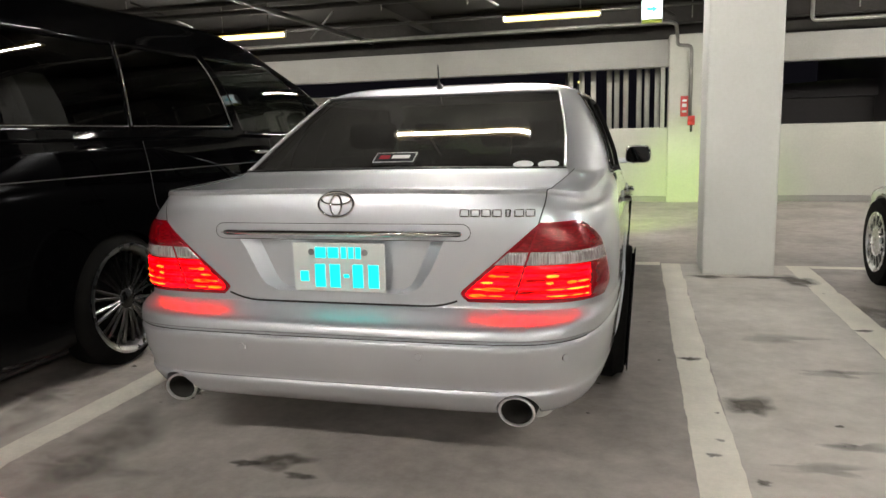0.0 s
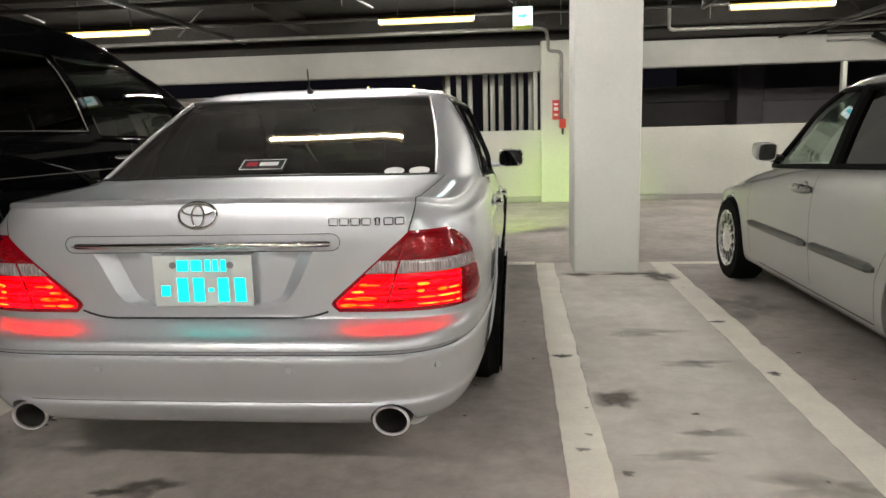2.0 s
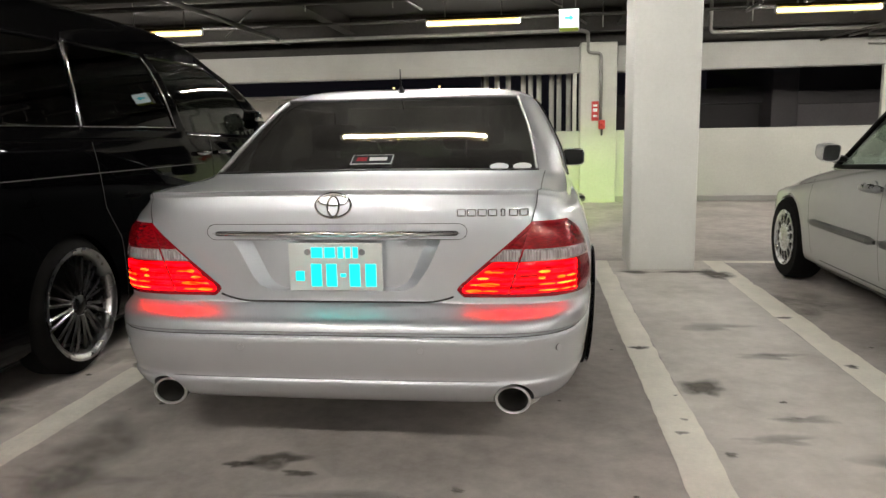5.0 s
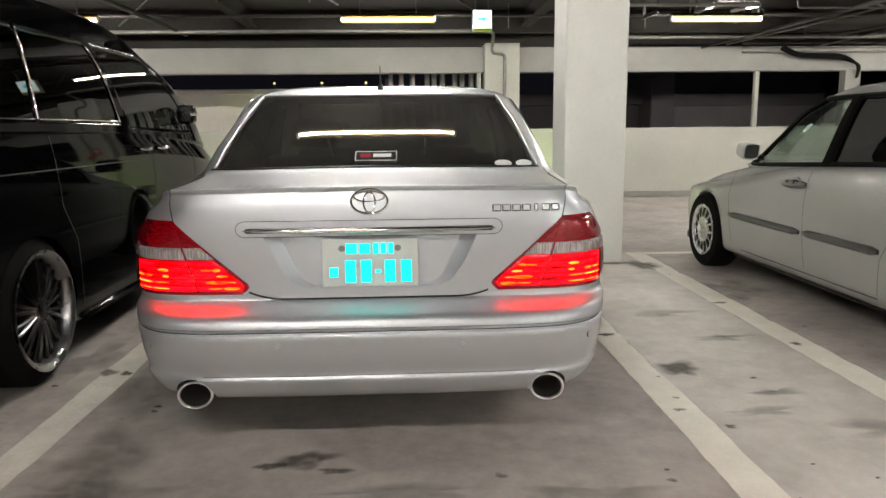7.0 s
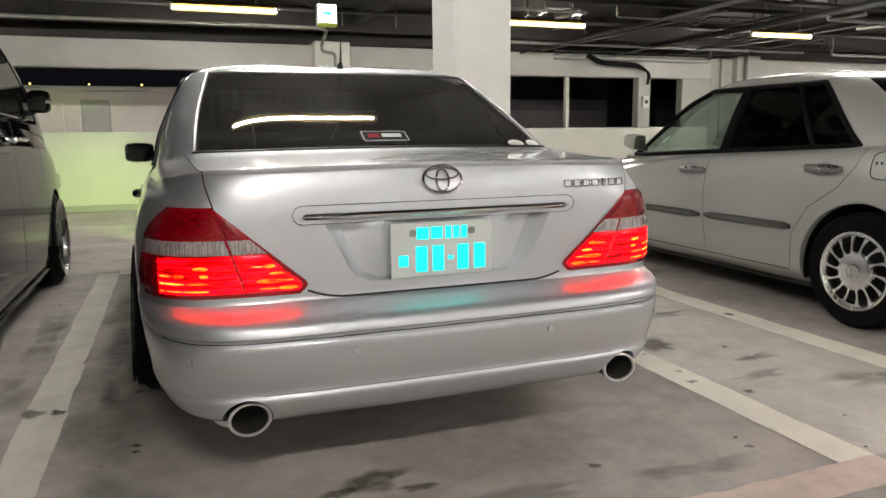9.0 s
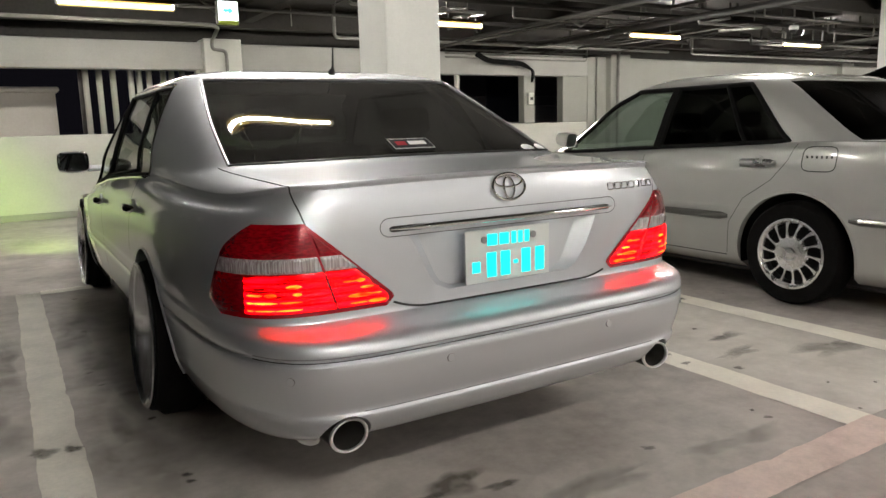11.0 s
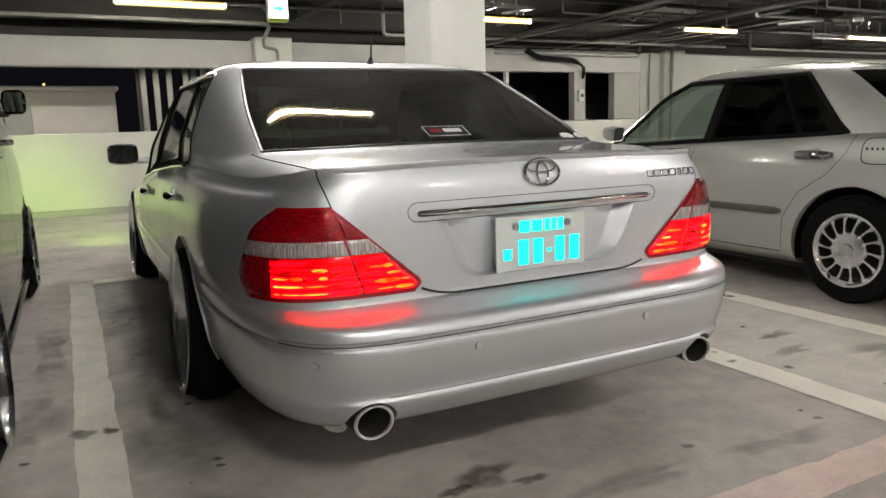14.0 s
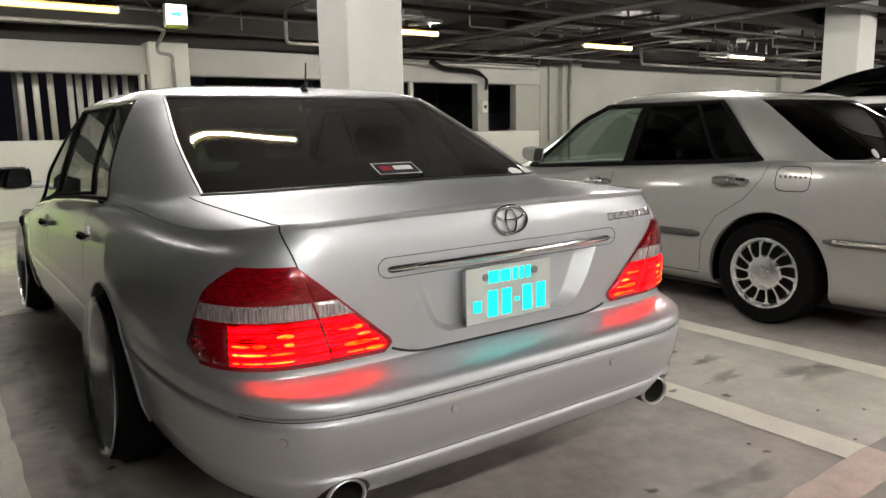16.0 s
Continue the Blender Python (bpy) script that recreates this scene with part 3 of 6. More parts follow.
def lit_lens(name, dark, bright, strength, rows=0.3):
    """A lit lens whose glow is uneven in level streaks."""
    m, nt, p = nodes_of(name)
    p.inputs["Base Color"].default_value = (0.05, 0.0, 0.0, 1)
    p.inputs["Roughness"].default_value = 0.12
    p.inputs["Specular IOR Level"].default_value = 0.25
    co = nt.nodes.new("ShaderNodeTexCoord")
    stretch = nt.nodes.new("ShaderNodeMapping")
    stretch.inputs["Scale"].default_value = (9, 9, 60)
    cloud = add(nt, "ShaderNodeTexNoise", Scale=1.0, Detail=3.0, Roughness=0.6)
    nt.links.new(co.outputs["Object"], stretch.inputs["Vector"])
    nt.links.new(stretch.outputs[0], cloud.inputs["Vector"])
    ramp = nt.nodes.new("ShaderNodeValToRGB")
    ramp.color_ramp.elements[0].position, ramp.color_ramp.elements[1].position = 0.36, 0.66
    ramp.color_ramp.elements[0].color, ramp.color_ramp.elements[1].color = (*dark, 1), (*bright, 1)
    nt.links.new(cloud.outputs["Fac"], ramp.inputs["Fac"])
    # the moulded rows: thin dull lines between bright bands
    xyz = nt.nodes.new("ShaderNodeSeparateXYZ")
    nt.links.new(co.outputs["Object"], xyz.inputs[0])
    phase = nt.nodes.new("ShaderNodeMath")
    phase.operation = "MULTIPLY_ADD"
    phase.inputs[1].default_value, phase.inputs[2].default_value = math.tau / 0.0215, math.pi / 2 - 0.624 * math.tau / 0.0215
    wave = nt.nodes.new("ShaderNodeMath")
    wave.operation = "SINE"
    bands = nt.nodes.new("ShaderNodeMapRange")
    bands.inputs["From Min"].default_value, bands.inputs["From Max"].default_value = -1.0, -0.2
    bands.inputs["To Min"].default_value = rows
    nt.links.new(xyz.outputs["Z"], phase.inputs[0])
    nt.links.new(phase.outputs[0], wave.inputs[0])
    nt.links.new(wave.outputs[0], bands.inputs["Value"])
    level = nt.nodes.new("ShaderNodeMath")
    level.operation = "MULTIPLY"
    level.inputs[1].default_value = strength
    nt.links.new(bands.outputs[0], level.inputs[0])
    nt.links.new(level.outputs[0], p.inputs["Emission Strength"])
    nt.links.new(ramp.outputs[0], p.inputs["Emission Color"])
    return m


GLOW_RED = lit_lens("tail_light_lit_red", (0.02, 0.0, 0.0), (1.0, 0.0004, 0.0022), 17.0, 0.08)
GLOW_ORANGE = lit_lens("tail_light_lit_orange", (0.95, 0.01, 0.001), (1.0, 0.16, 0.006), 4.5, 1.0)
GLOW_AMBER = lit_lens("tail_light_lit_rows", (0.95, 0.03, 0.001), (1.0, 0.38, 0.03), 3.2, 1.0)
LENS_RIM = plain("tail_light_rim", (0.26, 0.0015, 0.008), 0.15, coat=1.0)


def faceted(name, low, high, grain=(110, 110, 14), metal=0.3, relief=0.7):
    """Clear moulded plastic with upright facets."""
    m, nt, p = nodes_of(name)
    co = nt.nodes.new("ShaderNodeTexCoord")
    stretch = nt.nodes.new("ShaderNodeMapping")
    stretch.inputs["Scale"].default_value = grain
    cloud = add(nt, "ShaderNodeTexNoise", Scale=1.0, Detail=2.0, Roughness=0.5)
    nt.links.new(co.outputs["Object"], stretch.inputs["Vector"])
    nt.links.new(stretch.outputs[0], cloud.inputs["Vector"])
    ramp = nt.nodes.new("ShaderNodeValToRGB")
    ramp.color_ramp.elements[0].position, ramp.color_ramp.elements[1].position = 0.38, 0.66
    ramp.color_ramp.elements[0].color, ramp.color_ramp.elements[1].color = (*low, 1), (*high, 1)
    nt.links.new(cloud.outputs["Fac"], ramp.inputs["Fac"])
    nt.links.new(ramp.outputs[0], p.inputs["Base Color"])
    b = add(nt, "ShaderNodeBump", Strength=relief, Distance=0.003)
    nt.links.new(cloud.outputs["Fac"], b.inputs["Height"])
    nt.links.new(b.outputs[0], p.inputs["Normal"])
    p.inputs["Roughness"].default_value, p.inputs["Metallic"].default_value = 0.2, metal
    p.inputs["Coat Weight"].default_value = 1.0
    return m


DEEP_RED = faceted("tail_light_dark_red", (0.21, 0.0006, 0.004), (0.40, 0.0012, 0.009), (60, 60, 200), 0.3, 0.3)
CLEAR_LENS = faceted("tail_light_clear_lens", (0.30, 0.23, 0.24), (0.66, 0.59, 0.60), (230, 230, 8), 0.35, 0.4)
PLATE_WHITE = plain("plate_enamel", (0.62, 0.64, 0.62), 0.35)
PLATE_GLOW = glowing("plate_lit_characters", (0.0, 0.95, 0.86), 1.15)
STICKER = plain("sticker_black", (0.02, 0.02, 0.022), 0.9, spec=0.1)
STICKER_RED = plain("sticker_red", (0.30, 0.02, 0.03), 0.9, spec=0.1)
STICKER_WHITE = plain("sticker_white", (0.7, 0.7, 0.7), 0.9, spec=0.1)
TIP = plain("polished_steel", (0.95, 0.95, 0.95), 0.34, 1.0)
SATIN = plain("satin_metal", (0.30, 0.30, 0.31), 0.4, 0.9)

def wheel_liner(car, x0, x1, y, z, r, n=24):
    """The dark inner arch over a wheel."""
    bm = bmesh.new()
    rows = [[bm.verts.new((x, y + r * math.cos(t), z + r * math.sin(t))) for t in np.linspace(-0.25, math.pi + 0.25, n)] for x in (x0, x1)]
    for i in range(n - 1):
        bm.faces.new((rows[0][i], rows[0][i + 1], rows[1][i + 1], rows[1][i]))
    bm.faces.new(rows[0])
    solid = part("wheel_liner", bm, MATTE, car).modifiers.new("thickness", "SOLIDIFY")
    solid.thickness = 0.003


class Hull(Shell):
    """A whole car skin from sill to roof. Rows: z, half width, rear y, front y, z at the front, rear squareness, y of the greatest width."""
    SPLIT = (0, 36, 96, 108, 136, 164, 168, 208)

    def __init__(self, rows, steps=3):
        self.rows = smooth_keys(rows, steps)

    @staticmethod
    def ease(v, a, b):
        f = np.clip((v - a) / (b - a), 0, 1)
        return f * f * (3 - 2 * f)

    def taper(self, z):
        return 0.060 * self.ease(z, 0.68, 0.97) ** 1.5 * (1 - self.ease(z, 0.99, 1.22))

    def outline(self, row, t):
        z, w, y0, y1, zf, n, m = row
        c, s = np.cos(t), np.abs(np.sin(t))
        nn = np.where(c > 0, n, 4.0 if z < 0.96 else 4.0 + 4.0 * min(1.0, (z - 0.96) / 0.1))
        x = w * s ** (2 / nn)
        y = m - np.where(c > 0, m - y0, y1 - m) * np.sign(c) * np.abs(c) ** (2 / nn)
        return x, y

    def ring(self, row, t=None):
        z, w, y0, y1, zf, n, m = row
        x, y = self.outline(row, self.spread(row) if t is None else t)
        f = np.clip((y - m) / (y1 - m), 0, 1)
        zz = z + (zf - z) * f * f * (3 - 2 * f)
        # the flanks draw in toward the tail, and the tail bows a little
        x = x * (1 - self.taper(z) * np.clip((2.1 - y) / 1.9, 0, 1.2) ** 1.3)
        y = y + 0.015 * (x / 0.9) ** 2 * (1 - self.ease(y, 0.1, 0.9))
        # the rear wings swell round the wheels
        x = x + 0.006 * np.exp(-((y - 1.22) / 0.36) ** 2) * math.exp(-((z - 0.50) / 0.20) ** 2) * (x / 0.9) ** 8
        # the deck is crowned and its shoulders fall away
        deck = self.ease(z, 0.87, 0.96) * (1 - self.ease(z, 0.99, 1.09))
        zz = zz - deck * (0.010 * (x / 0.7) ** 2 + 2.2 * np.clip(x - 0.66, 0, None) ** 2 * (1 - self.ease(y, 0.1, 1.6)))
        # the belt falls toward the front
        zz = zz - 0.042 * np.clip(y - 1.2, 0, 1.6) ** 1.4 * self.ease(z, 0.68, 0.93) * (1 - self.ease(z, 0.99, 1.27))
        return np.stack([x, y, zz], -1)

    def marks(self, row):
        """Where the pane edges cut an outline, as angles from the rear."""
        z, w, y0, y1, zf, n, m = row
        h = min(max(z, 0.957), 1.31) - 0.957
        front = 4.0 if z < 0.96 else 4.0 + 4.0 * min(1.0, (z - 0.96) / 0.1)
        edge = 0.721 - 0.378 * (min(max(z, 1.0), 1.315) - 1.0)
        if z > 1.315:
            edge *= w / 0.694
        edge = min(edge, 0.93 * w)
        out = [0.0, math.asin((edge / w) ** (n / 2))]
        for y in (1.40 + 0.46 * h, 1.70 + 0.30 * h, 2.52 - 0.16 * h, 3.27 - 1.90 * h, 3.36 - 1.90 * h):
            if y < m:
                t = math.acos(min(0.985, (m - y) / (m - y0)) ** (n / 2))
            else:
                t = math.pi - math.acos(min(0.90 if len(out) == 5 else 0.96, (y - m) / (y1 - m)) ** (front / 2))
            out.append(max(t, out[-1] + 0.04))
        return out + [math.pi]

    def spread(self, row):
        """Angles whose points lie close where the outline bends, with the pane edges at fixed places."""
        marks = self.marks(row)
        u = np.linspace(0, 1, 700)
        dense = np.unique(np.r_[np.pi / 2 * u ** 3, np.pi - np.pi / 2 * u ** 3, marks])
        x, y = self.outline(row, dense)
        dx, dy = np.diff(x), np.diff(y)
        turn = np.unwrap(np.arctan2(dy, dx))
        along = np.r_[0, np.cumsum(np.hypot(dx, dy) + 0.25 * np.abs(np.r_[0, np.diff(turn)]))]
        at = np.interp(marks, dense, along)
        places = np.interp(np.arange(self.SPLIT[-1] + 1), self.SPLIT, at)
        return np.interp(places, along, dense)

    def row_at(self, z):
        return np.array([np.interp(z, self.rows[:, 0], self.rows[:, k]) for k in range(7)])

    def level(self, z):
        return int(np.argmin(np.abs(self.rows[:, 0] - z)))

    def around(self, a, z, off=0.0):
        t = np.linspace(0, 1, 1500) ** 3 * np.pi * 0.9
        p = self.ring(self.row_at(z), t)
        along = np.r_[0, np.cumsum(np.linalg.norm(np.diff(p[:, :2], axis=0), axis=1))]
        q = [np.interp(abs(a), along, p[:, k]) for k in range(3)]
        e = [np.interp(abs(a) + 0.004, along, p[:, k]) for k in range(2)]
        d = np.array(e) - q[:2]
        d /= np.linalg.norm(d)
        return Vector(((q[0] + off * d[1]) * (1 if a >= 0 else -1), q[1] - off * d[0], q[2]))

    def flank(self, y, z, side=1, off=0.0):
        p = self.ring(self.row_at(z))
        return Vector((side * (np.interp(y, p[:, 1], p[:, 0]) + off), y, float(np.interp(y, p[:, 1], p[:, 2]))))

    def skin(self, i0, i1, keep=lambda i, k: True, cap_low=False, cap_high=False, sides=(1, -1), sink=0.0):
        """The faces between two levels, on one or both sides."""
        bm = bmesh.new()
        grid = []
        for row in self.rows[i0:i1 + 1]:
            p = self.ring(row)
            right = [bm.verts.new(v) for v in p]
            left = [right[0]] + [bm.verts.new((-v[0], v[1], v[2])) for v in p[1:-1]] + [right[-1]]
            grid.append((right, left))
        n = len(grid[0][0])
        for i in range(len(grid) - 1):
            for k in range(n - 1):
                if keep(i + i0, k):
                    for side in sides:
                        r0, r1 = (grid[i][0], grid[i + 1][0]) if side > 0 else (grid[i][1], grid[i + 1][1])
                        quad = (r0[k], r0[k + 1], r1[k + 1], r1[k])
                        bm.faces.new(quad if side > 0 else quad[::-1])
        for on, level in ((cap_low, 0), (cap_high, -1)):
            if on:
                right, left = grid[level]
                for k in range(n - 1):
                    quad = [right[0], right[1], left[1]] if k == 0 else [left[k], right[k], right[-1]] if k == n - 2 else [left[k], right[k], right[k + 1], left[k + 1]]
                    bm.faces.new(quad if level else quad[::-1]).material_index = 1 if level else 0
        bmesh.ops.delete(bm, geom=[v for v in bm.verts if not v.link_faces], context="VERTS")
        if sink:
            bm.normal_update()
            for v in bm.verts:
                v.co -= v.normal * sink
        return bm


A_ROWS = [
    (0.142, 0.818, 0.60, 4.60, 0.14, 8.2, 2.46), (0.188, 0.838, 0.29, 4.66, 0.17, 8.2, 2.46), (0.240, 0.860, 0.08, 4.86, 0.19, 8.2, 2.46), (0.285, 0.877, 0.022, 4.92, 0.23, 8.2, 2.47), (0.325, 0.889, 0.0025, 4.95, 0.28, 8.2, 2.47), (0.340, 0.891, 0.0085, 4.955, 0.30, 8.2, 2.48),
    (0.41, 0.900, -0.012, 4.97, 0.36, 8.2, 2.48), (0.484, 0.907, -0.022, 4.97, 0.43, 8.2, 2.48), (0.495, 0.902, -0.012, 4.965, 0.44, 8.2, 2.48), (0.506, 0.908, -0.020, 4.965, 0.45, 8.2, 2.48), (0.530, 0.910, -0.013, 4.96, 0.47, 8.3, 2.48),
    (0.549, 0.910, 0.010, 4.955, 0.49, 8.7, 2.49), (0.572, 0.908, 0.094, 4.95, 0.51, 9.6, 2.52),
    (0.582, 0.908, 0.112, 4.95, 0.52, 10, 2.53), (0.65, 0.909, 0.110, 4.94, 0.57, 10, 2.53), (0.75, 0.906, 0.107, 4.93, 0.64, 10, 2.52), (0.82, 0.899, 0.107, 4.92, 0.68, 10, 2.51), (0.85, 0.894, 0.1085, 4.91, 0.69, 10, 2.51), (0.88, 0.886, 0.111, 4.89, 0.70, 10, 2.50),
    (0.91, 0.876, 0.1150, 4.87, 0.715, 10, 2.49), (0.94, 0.862, 0.1235, 4.84, 0.73, 10, 2.47), (0.951, 0.857, 0.1275, 4.82, 0.74, 10, 2.46), (0.9595, 0.8535, 0.1215, 4.80, 0.745, 10, 2.45), (0.9660, 0.8505, 0.1205, 4.77, 0.753, 10, 2.44), (0.9695, 0.8495, 0.1270, 4.75, 0.758, 10, 2.44), (0.9715, 0.849, 0.160, 4.72, 0.76, 10, 2.43),
    (0.980, 0.845, 0.38, 4.30, 0.85, 9.5, 2.36), (0.990, 0.842, 0.58, 3.80, 0.95, 8.2, 2.25), (0.9955, 0.840, 0.630, 3.70, 0.98, 7.4, 2.20), (1.002, 0.838, 0.652, 3.64, 1.0, 6.8, 2.17), (1.015, 0.835, 0.676, 3.56, 1.01, 6.2, 2.15), (1.05, 0.826, 0.745, 3.42, 1.05, 5.4, 2.12), (1.15, 0.780, 0.955, 3.12, 1.15, 4.9, 2.12),
    (1.25, 0.730, 1.18, 2.83, 1.25, 5.0, 2.12), (1.315, 0.694, 1.335, 2.67, 1.315, 5.2, 2.12), (1.345, 0.657, 1.42, 2.58, 1.345, 5.0, 2.12), (1.370, 0.59, 1.52, 2.50, 1.370, 4.6, 2.12), (1.389, 0.45, 1.70, 2.42, 1.389, 4.2, 2.10), (1.399, 0.22, 1.92, 2.30, 1.399, 4.0, 2.10),
]
sedan = thing("silver_sedan", (0, 0.02, 0), "lowered silver saloon car with lit red tail lights", "car")
skinA = Hull(A_ROWS)
CREST = skinA.level(0.9715)
body = part("body", skinA.skin(0, CREST, cap_low=True, cap_high=True), [SILVER, BLACK_TRIM], sedan)
AXLES = (1.27, 4.14)
wells = [arch(y, 0.325, 0.338, s) for y in AXLES for s in (-1, 1)]
# the recess for the number plate: narrower below, with a rounded foot
pocket = bmesh.new()
foot = [(-0.525, 0.806), (-0.425, 0.66), (-0.395, 0.632), (-0.335, 0.612), (0.335, 0.612), (0.395, 0.632), (0.425, 0.66), (0.525, 0.806)]
front = [pocket.verts.new((x, -0.02, z)) for x, z in foot]
back = [pocket.verts.new((x * 0.60, 0.152, 0.715 + (z - 0.715) * 0.90)) for x, z in foot]
pocket.faces.new(front)
pocket.faces.new(back[::-1])
for i in range(len(foot)):
    j = (i + 1) % len(foot)
    pocket.faces.new((front[j], front[i], back[i], back[j]))
bmesh.ops.recalc_face_normals(pocket, faces=pocket.faces)
# cut-outs in the bumper's foot for the exhaust tips
holes = []
for s in (-1, 1):
    bm = bmesh.new()
    bmesh.ops.create_cone(bm, cap_ends=True, segments=40, radius1=0.068, radius2=0.068, depth=0.5, matrix=Matrix.Translation((s * 0.609, 0.04, 0.262)) @ Matrix.Rotation(radians(90), 4, "X"))
    holes.append(bm)
cut(body, [*wells, pocket, *holes])
for y in AXLES:
    for s in (-1, 1):
        wheel_liner(sedan, s * 0.705, s * 0.875, y, 0.325, 0.333)
# deck, pillars and roof grow out of the lower skin; the panes stay open
GLASS_LOW, GLASS_TOP = skinA.level(1.006), skinA.level(1.322)
SIDE_LOW, SIDE_TOP = skinA.level(0.968), skinA.level(1.305)
KR, K0, K1, K2, K3, KF, KN = Hull.SPLIT[1:]
PANES = [("rear_window", 0, KR, GLASS_LOW, GLASS_TOP), ("quarter_window", K0, K1, SIDE_LOW, SIDE_TOP), ("rear_door_window", K1, K2, SIDE_LOW, SIDE_TOP),
         ("front_door_window", K2, K3, SIDE_LOW, SIDE_TOP), ("windscreen", KF, KN, GLASS_LOW, GLASS_TOP)]
whole = bmesh.new()
whole.from_mesh(body.data)
bmesh.ops.delete(whole, geom=[f for f in whole.faces if f.material_index == 1], context="FACES")
upper = skinA.skin(CREST, len(skinA.rows) - 1, lambda i, k: not any(a <= k < b and c <= i < d for _, a, b, c, d in PANES), cap_high=True)
for f in upper.faces:
    f.material_index = 0
spare = bpy.data.meshes.new("upper")
upper.to_mesh(spare)
upper.free()
whole.from_mesh(spare)
bpy.data.meshes.remove(spare)
bmesh.ops.remove_doubles(whole, verts=whole.verts, dist=0.0002)
whole.to_mesh(body.data)
whole.free()
shade(body, 35)


def index_at(cabin, level, x_frac=None, y=None):
    """The angle index at which the outline of a level reaches a share of its half width, or a y."""
    p = cabin.ring(cabin.rows[level])
    if x_frac is not None:
        return int(np.argmin(np.abs(p[: len(p) // 3, 0] - x_frac * cabin.rows[level][1])))
    return int(np.argmin(np.abs(p[:, 1] - y) + (p[:, 0] < 0.5 * cabin.rows[level][1]) * 9))


SIDE_GLASS = thin_glass("side_privacy_glass", (0.30, 0.31, 0.29), gloss=0.05)
for name, k0, k1, i0, i1 in PANES:
    for sides in ([(1, -1)] if name in ("rear_window", "windscreen") else [(1,), (-1,)]):
        bm = skinA.skin(i0, i1, lambda i, k: k0 <= k < k1, sides=sides, sink=0.004)
        shade(part(name, bm, {"rear_window": TINTED, "windscreen": CLEAR}.get(name, SIDE_GLASS), sedan), 60)


def pane_line(k, i0, i1, s, out=0.0, back=0.0):
    """Points up a pane's edge on one side."""
    return [Vector((s * (p[0] + out), p[1] - back, p[2])) for p in (skinA.ring(r)[k] for r in skinA.rows[i0:i1 + 1])]


def pane_row(i, k0, k1, s, out=0.0):
    """Points along a level on one side."""
    return [Vector((s * (p[0] + out), p[1], p[2])) for p in skinA.ring(skinA.rows[i])[k0:k1 + 1]]


# mouldings round the rear window and the side windows
for s in (-1, 1):
    part("window_moulding", sweep(pane_line(KR, GLASS_LOW, GLASS_TOP, s), 0.006, 8), SATIN, sedan, "satin window moulding", True)
    loop = pane_row(SIDE_LOW, K0, K3, s) + pane_line(K3, SIDE_LOW, SIDE_TOP, s)[1:] + pane_row(SIDE_TOP, K0, K3, s)[::-1][1:] + pane_line(K0, SIDE_LOW, SIDE_TOP, s)[::-1][1:-1]
    part("window_surround", sweep(loop, 0.007, 8, closed=True), MATTE, sedan, "black window surround", True)
    bright = pane_line(K0, SIDE_LOW, SIDE_TOP, s, 0.006, 0.010) + pane_row(SIDE_TOP + 1, K0, K3 - 8, s, 0.004)
    part("window_moulding", sweep(bright, 0.006, 8), CHROME, sedan, "bright window moulding", True)
    for k in (K1, K2):
        part("window_post", sweep(pane_line(k, SIDE_LOW, SIDE_TOP, s, 0.001), 0.007 if k == K1 else 0.011, 8), MATTE, sedan)
for level in (GLASS_LOW, GLASS_TOP):
    edge = pane_row(level, 0, KR, -1)[::-1] + pane_row(level, 1, KR, 1)
    part("window_seal", sweep(edge, 0.006, 6), BLACK_TRIM if level == GLASS_LOW else SATIN, sedan, smooth=True)
part("parcel_shelf", box(-0.64, 0.64, 0.74, 1.30, 0.925, 0.955, 0.008), CABIN, sedan, "dark parcel shelf")
part("cabin_floor", box(-0.74, 0.74, 0.62, 3.9, 0.40, 0.44, 0.008), CABIN, sedan)

# seats seen through the glass
for sx, sy, wide in ((-0.36, 2.55, 0.25), (0.36, 2.55, 0.25), (0.0, 1.38, 0.60)):
    b = box(sx - wide, sx + wide, sy - 0.07, sy + 0.07, 0.60, 1.04, 0.05, segments=3)
    seat = part("seat", b, CABIN, sedan, "dark upholstered seat", True)
    seat.matrix_basis = Matrix.Translation((0, 0, 0)) @ Matrix.Translation((0, sy, 0.6)) @ Matrix.Rotation(radians(-14), 4, "X") @ Matrix.Translation((0, -sy, -0.6))
    for hx in ((sx,) if wide < 0.3 else (-0.34, 0.34)):
        part("headrest", box(hx - 0.12, hx + 0.12, sy - 0.16, sy - 0.06, 1.06, 1.19, 0.035, segments=3), CABIN, seat, smooth=True)


def both(fn):
    for s in (-1, 1):
        fn(s)


# tail lights: dark red above, a clear band, and lit rows below
def lens_inner(z):
    return 0.425 + max(0.0, (z - 0.633) / 0.213) * 0.243 + 3.0 * max(0.0, 0.625 - z) ** 1.3


def lens_outer(z):
    return 1.015 - 0.55 * max(0.0, z - 0.645) - 5.0 * max(0.0, z - 0.78) ** 1.6 - 3.2 * max(0.0, 0.645 - z) ** 1.25


def lens_seam(z):
    return 0.592 + (z - 0.612) * 0.32


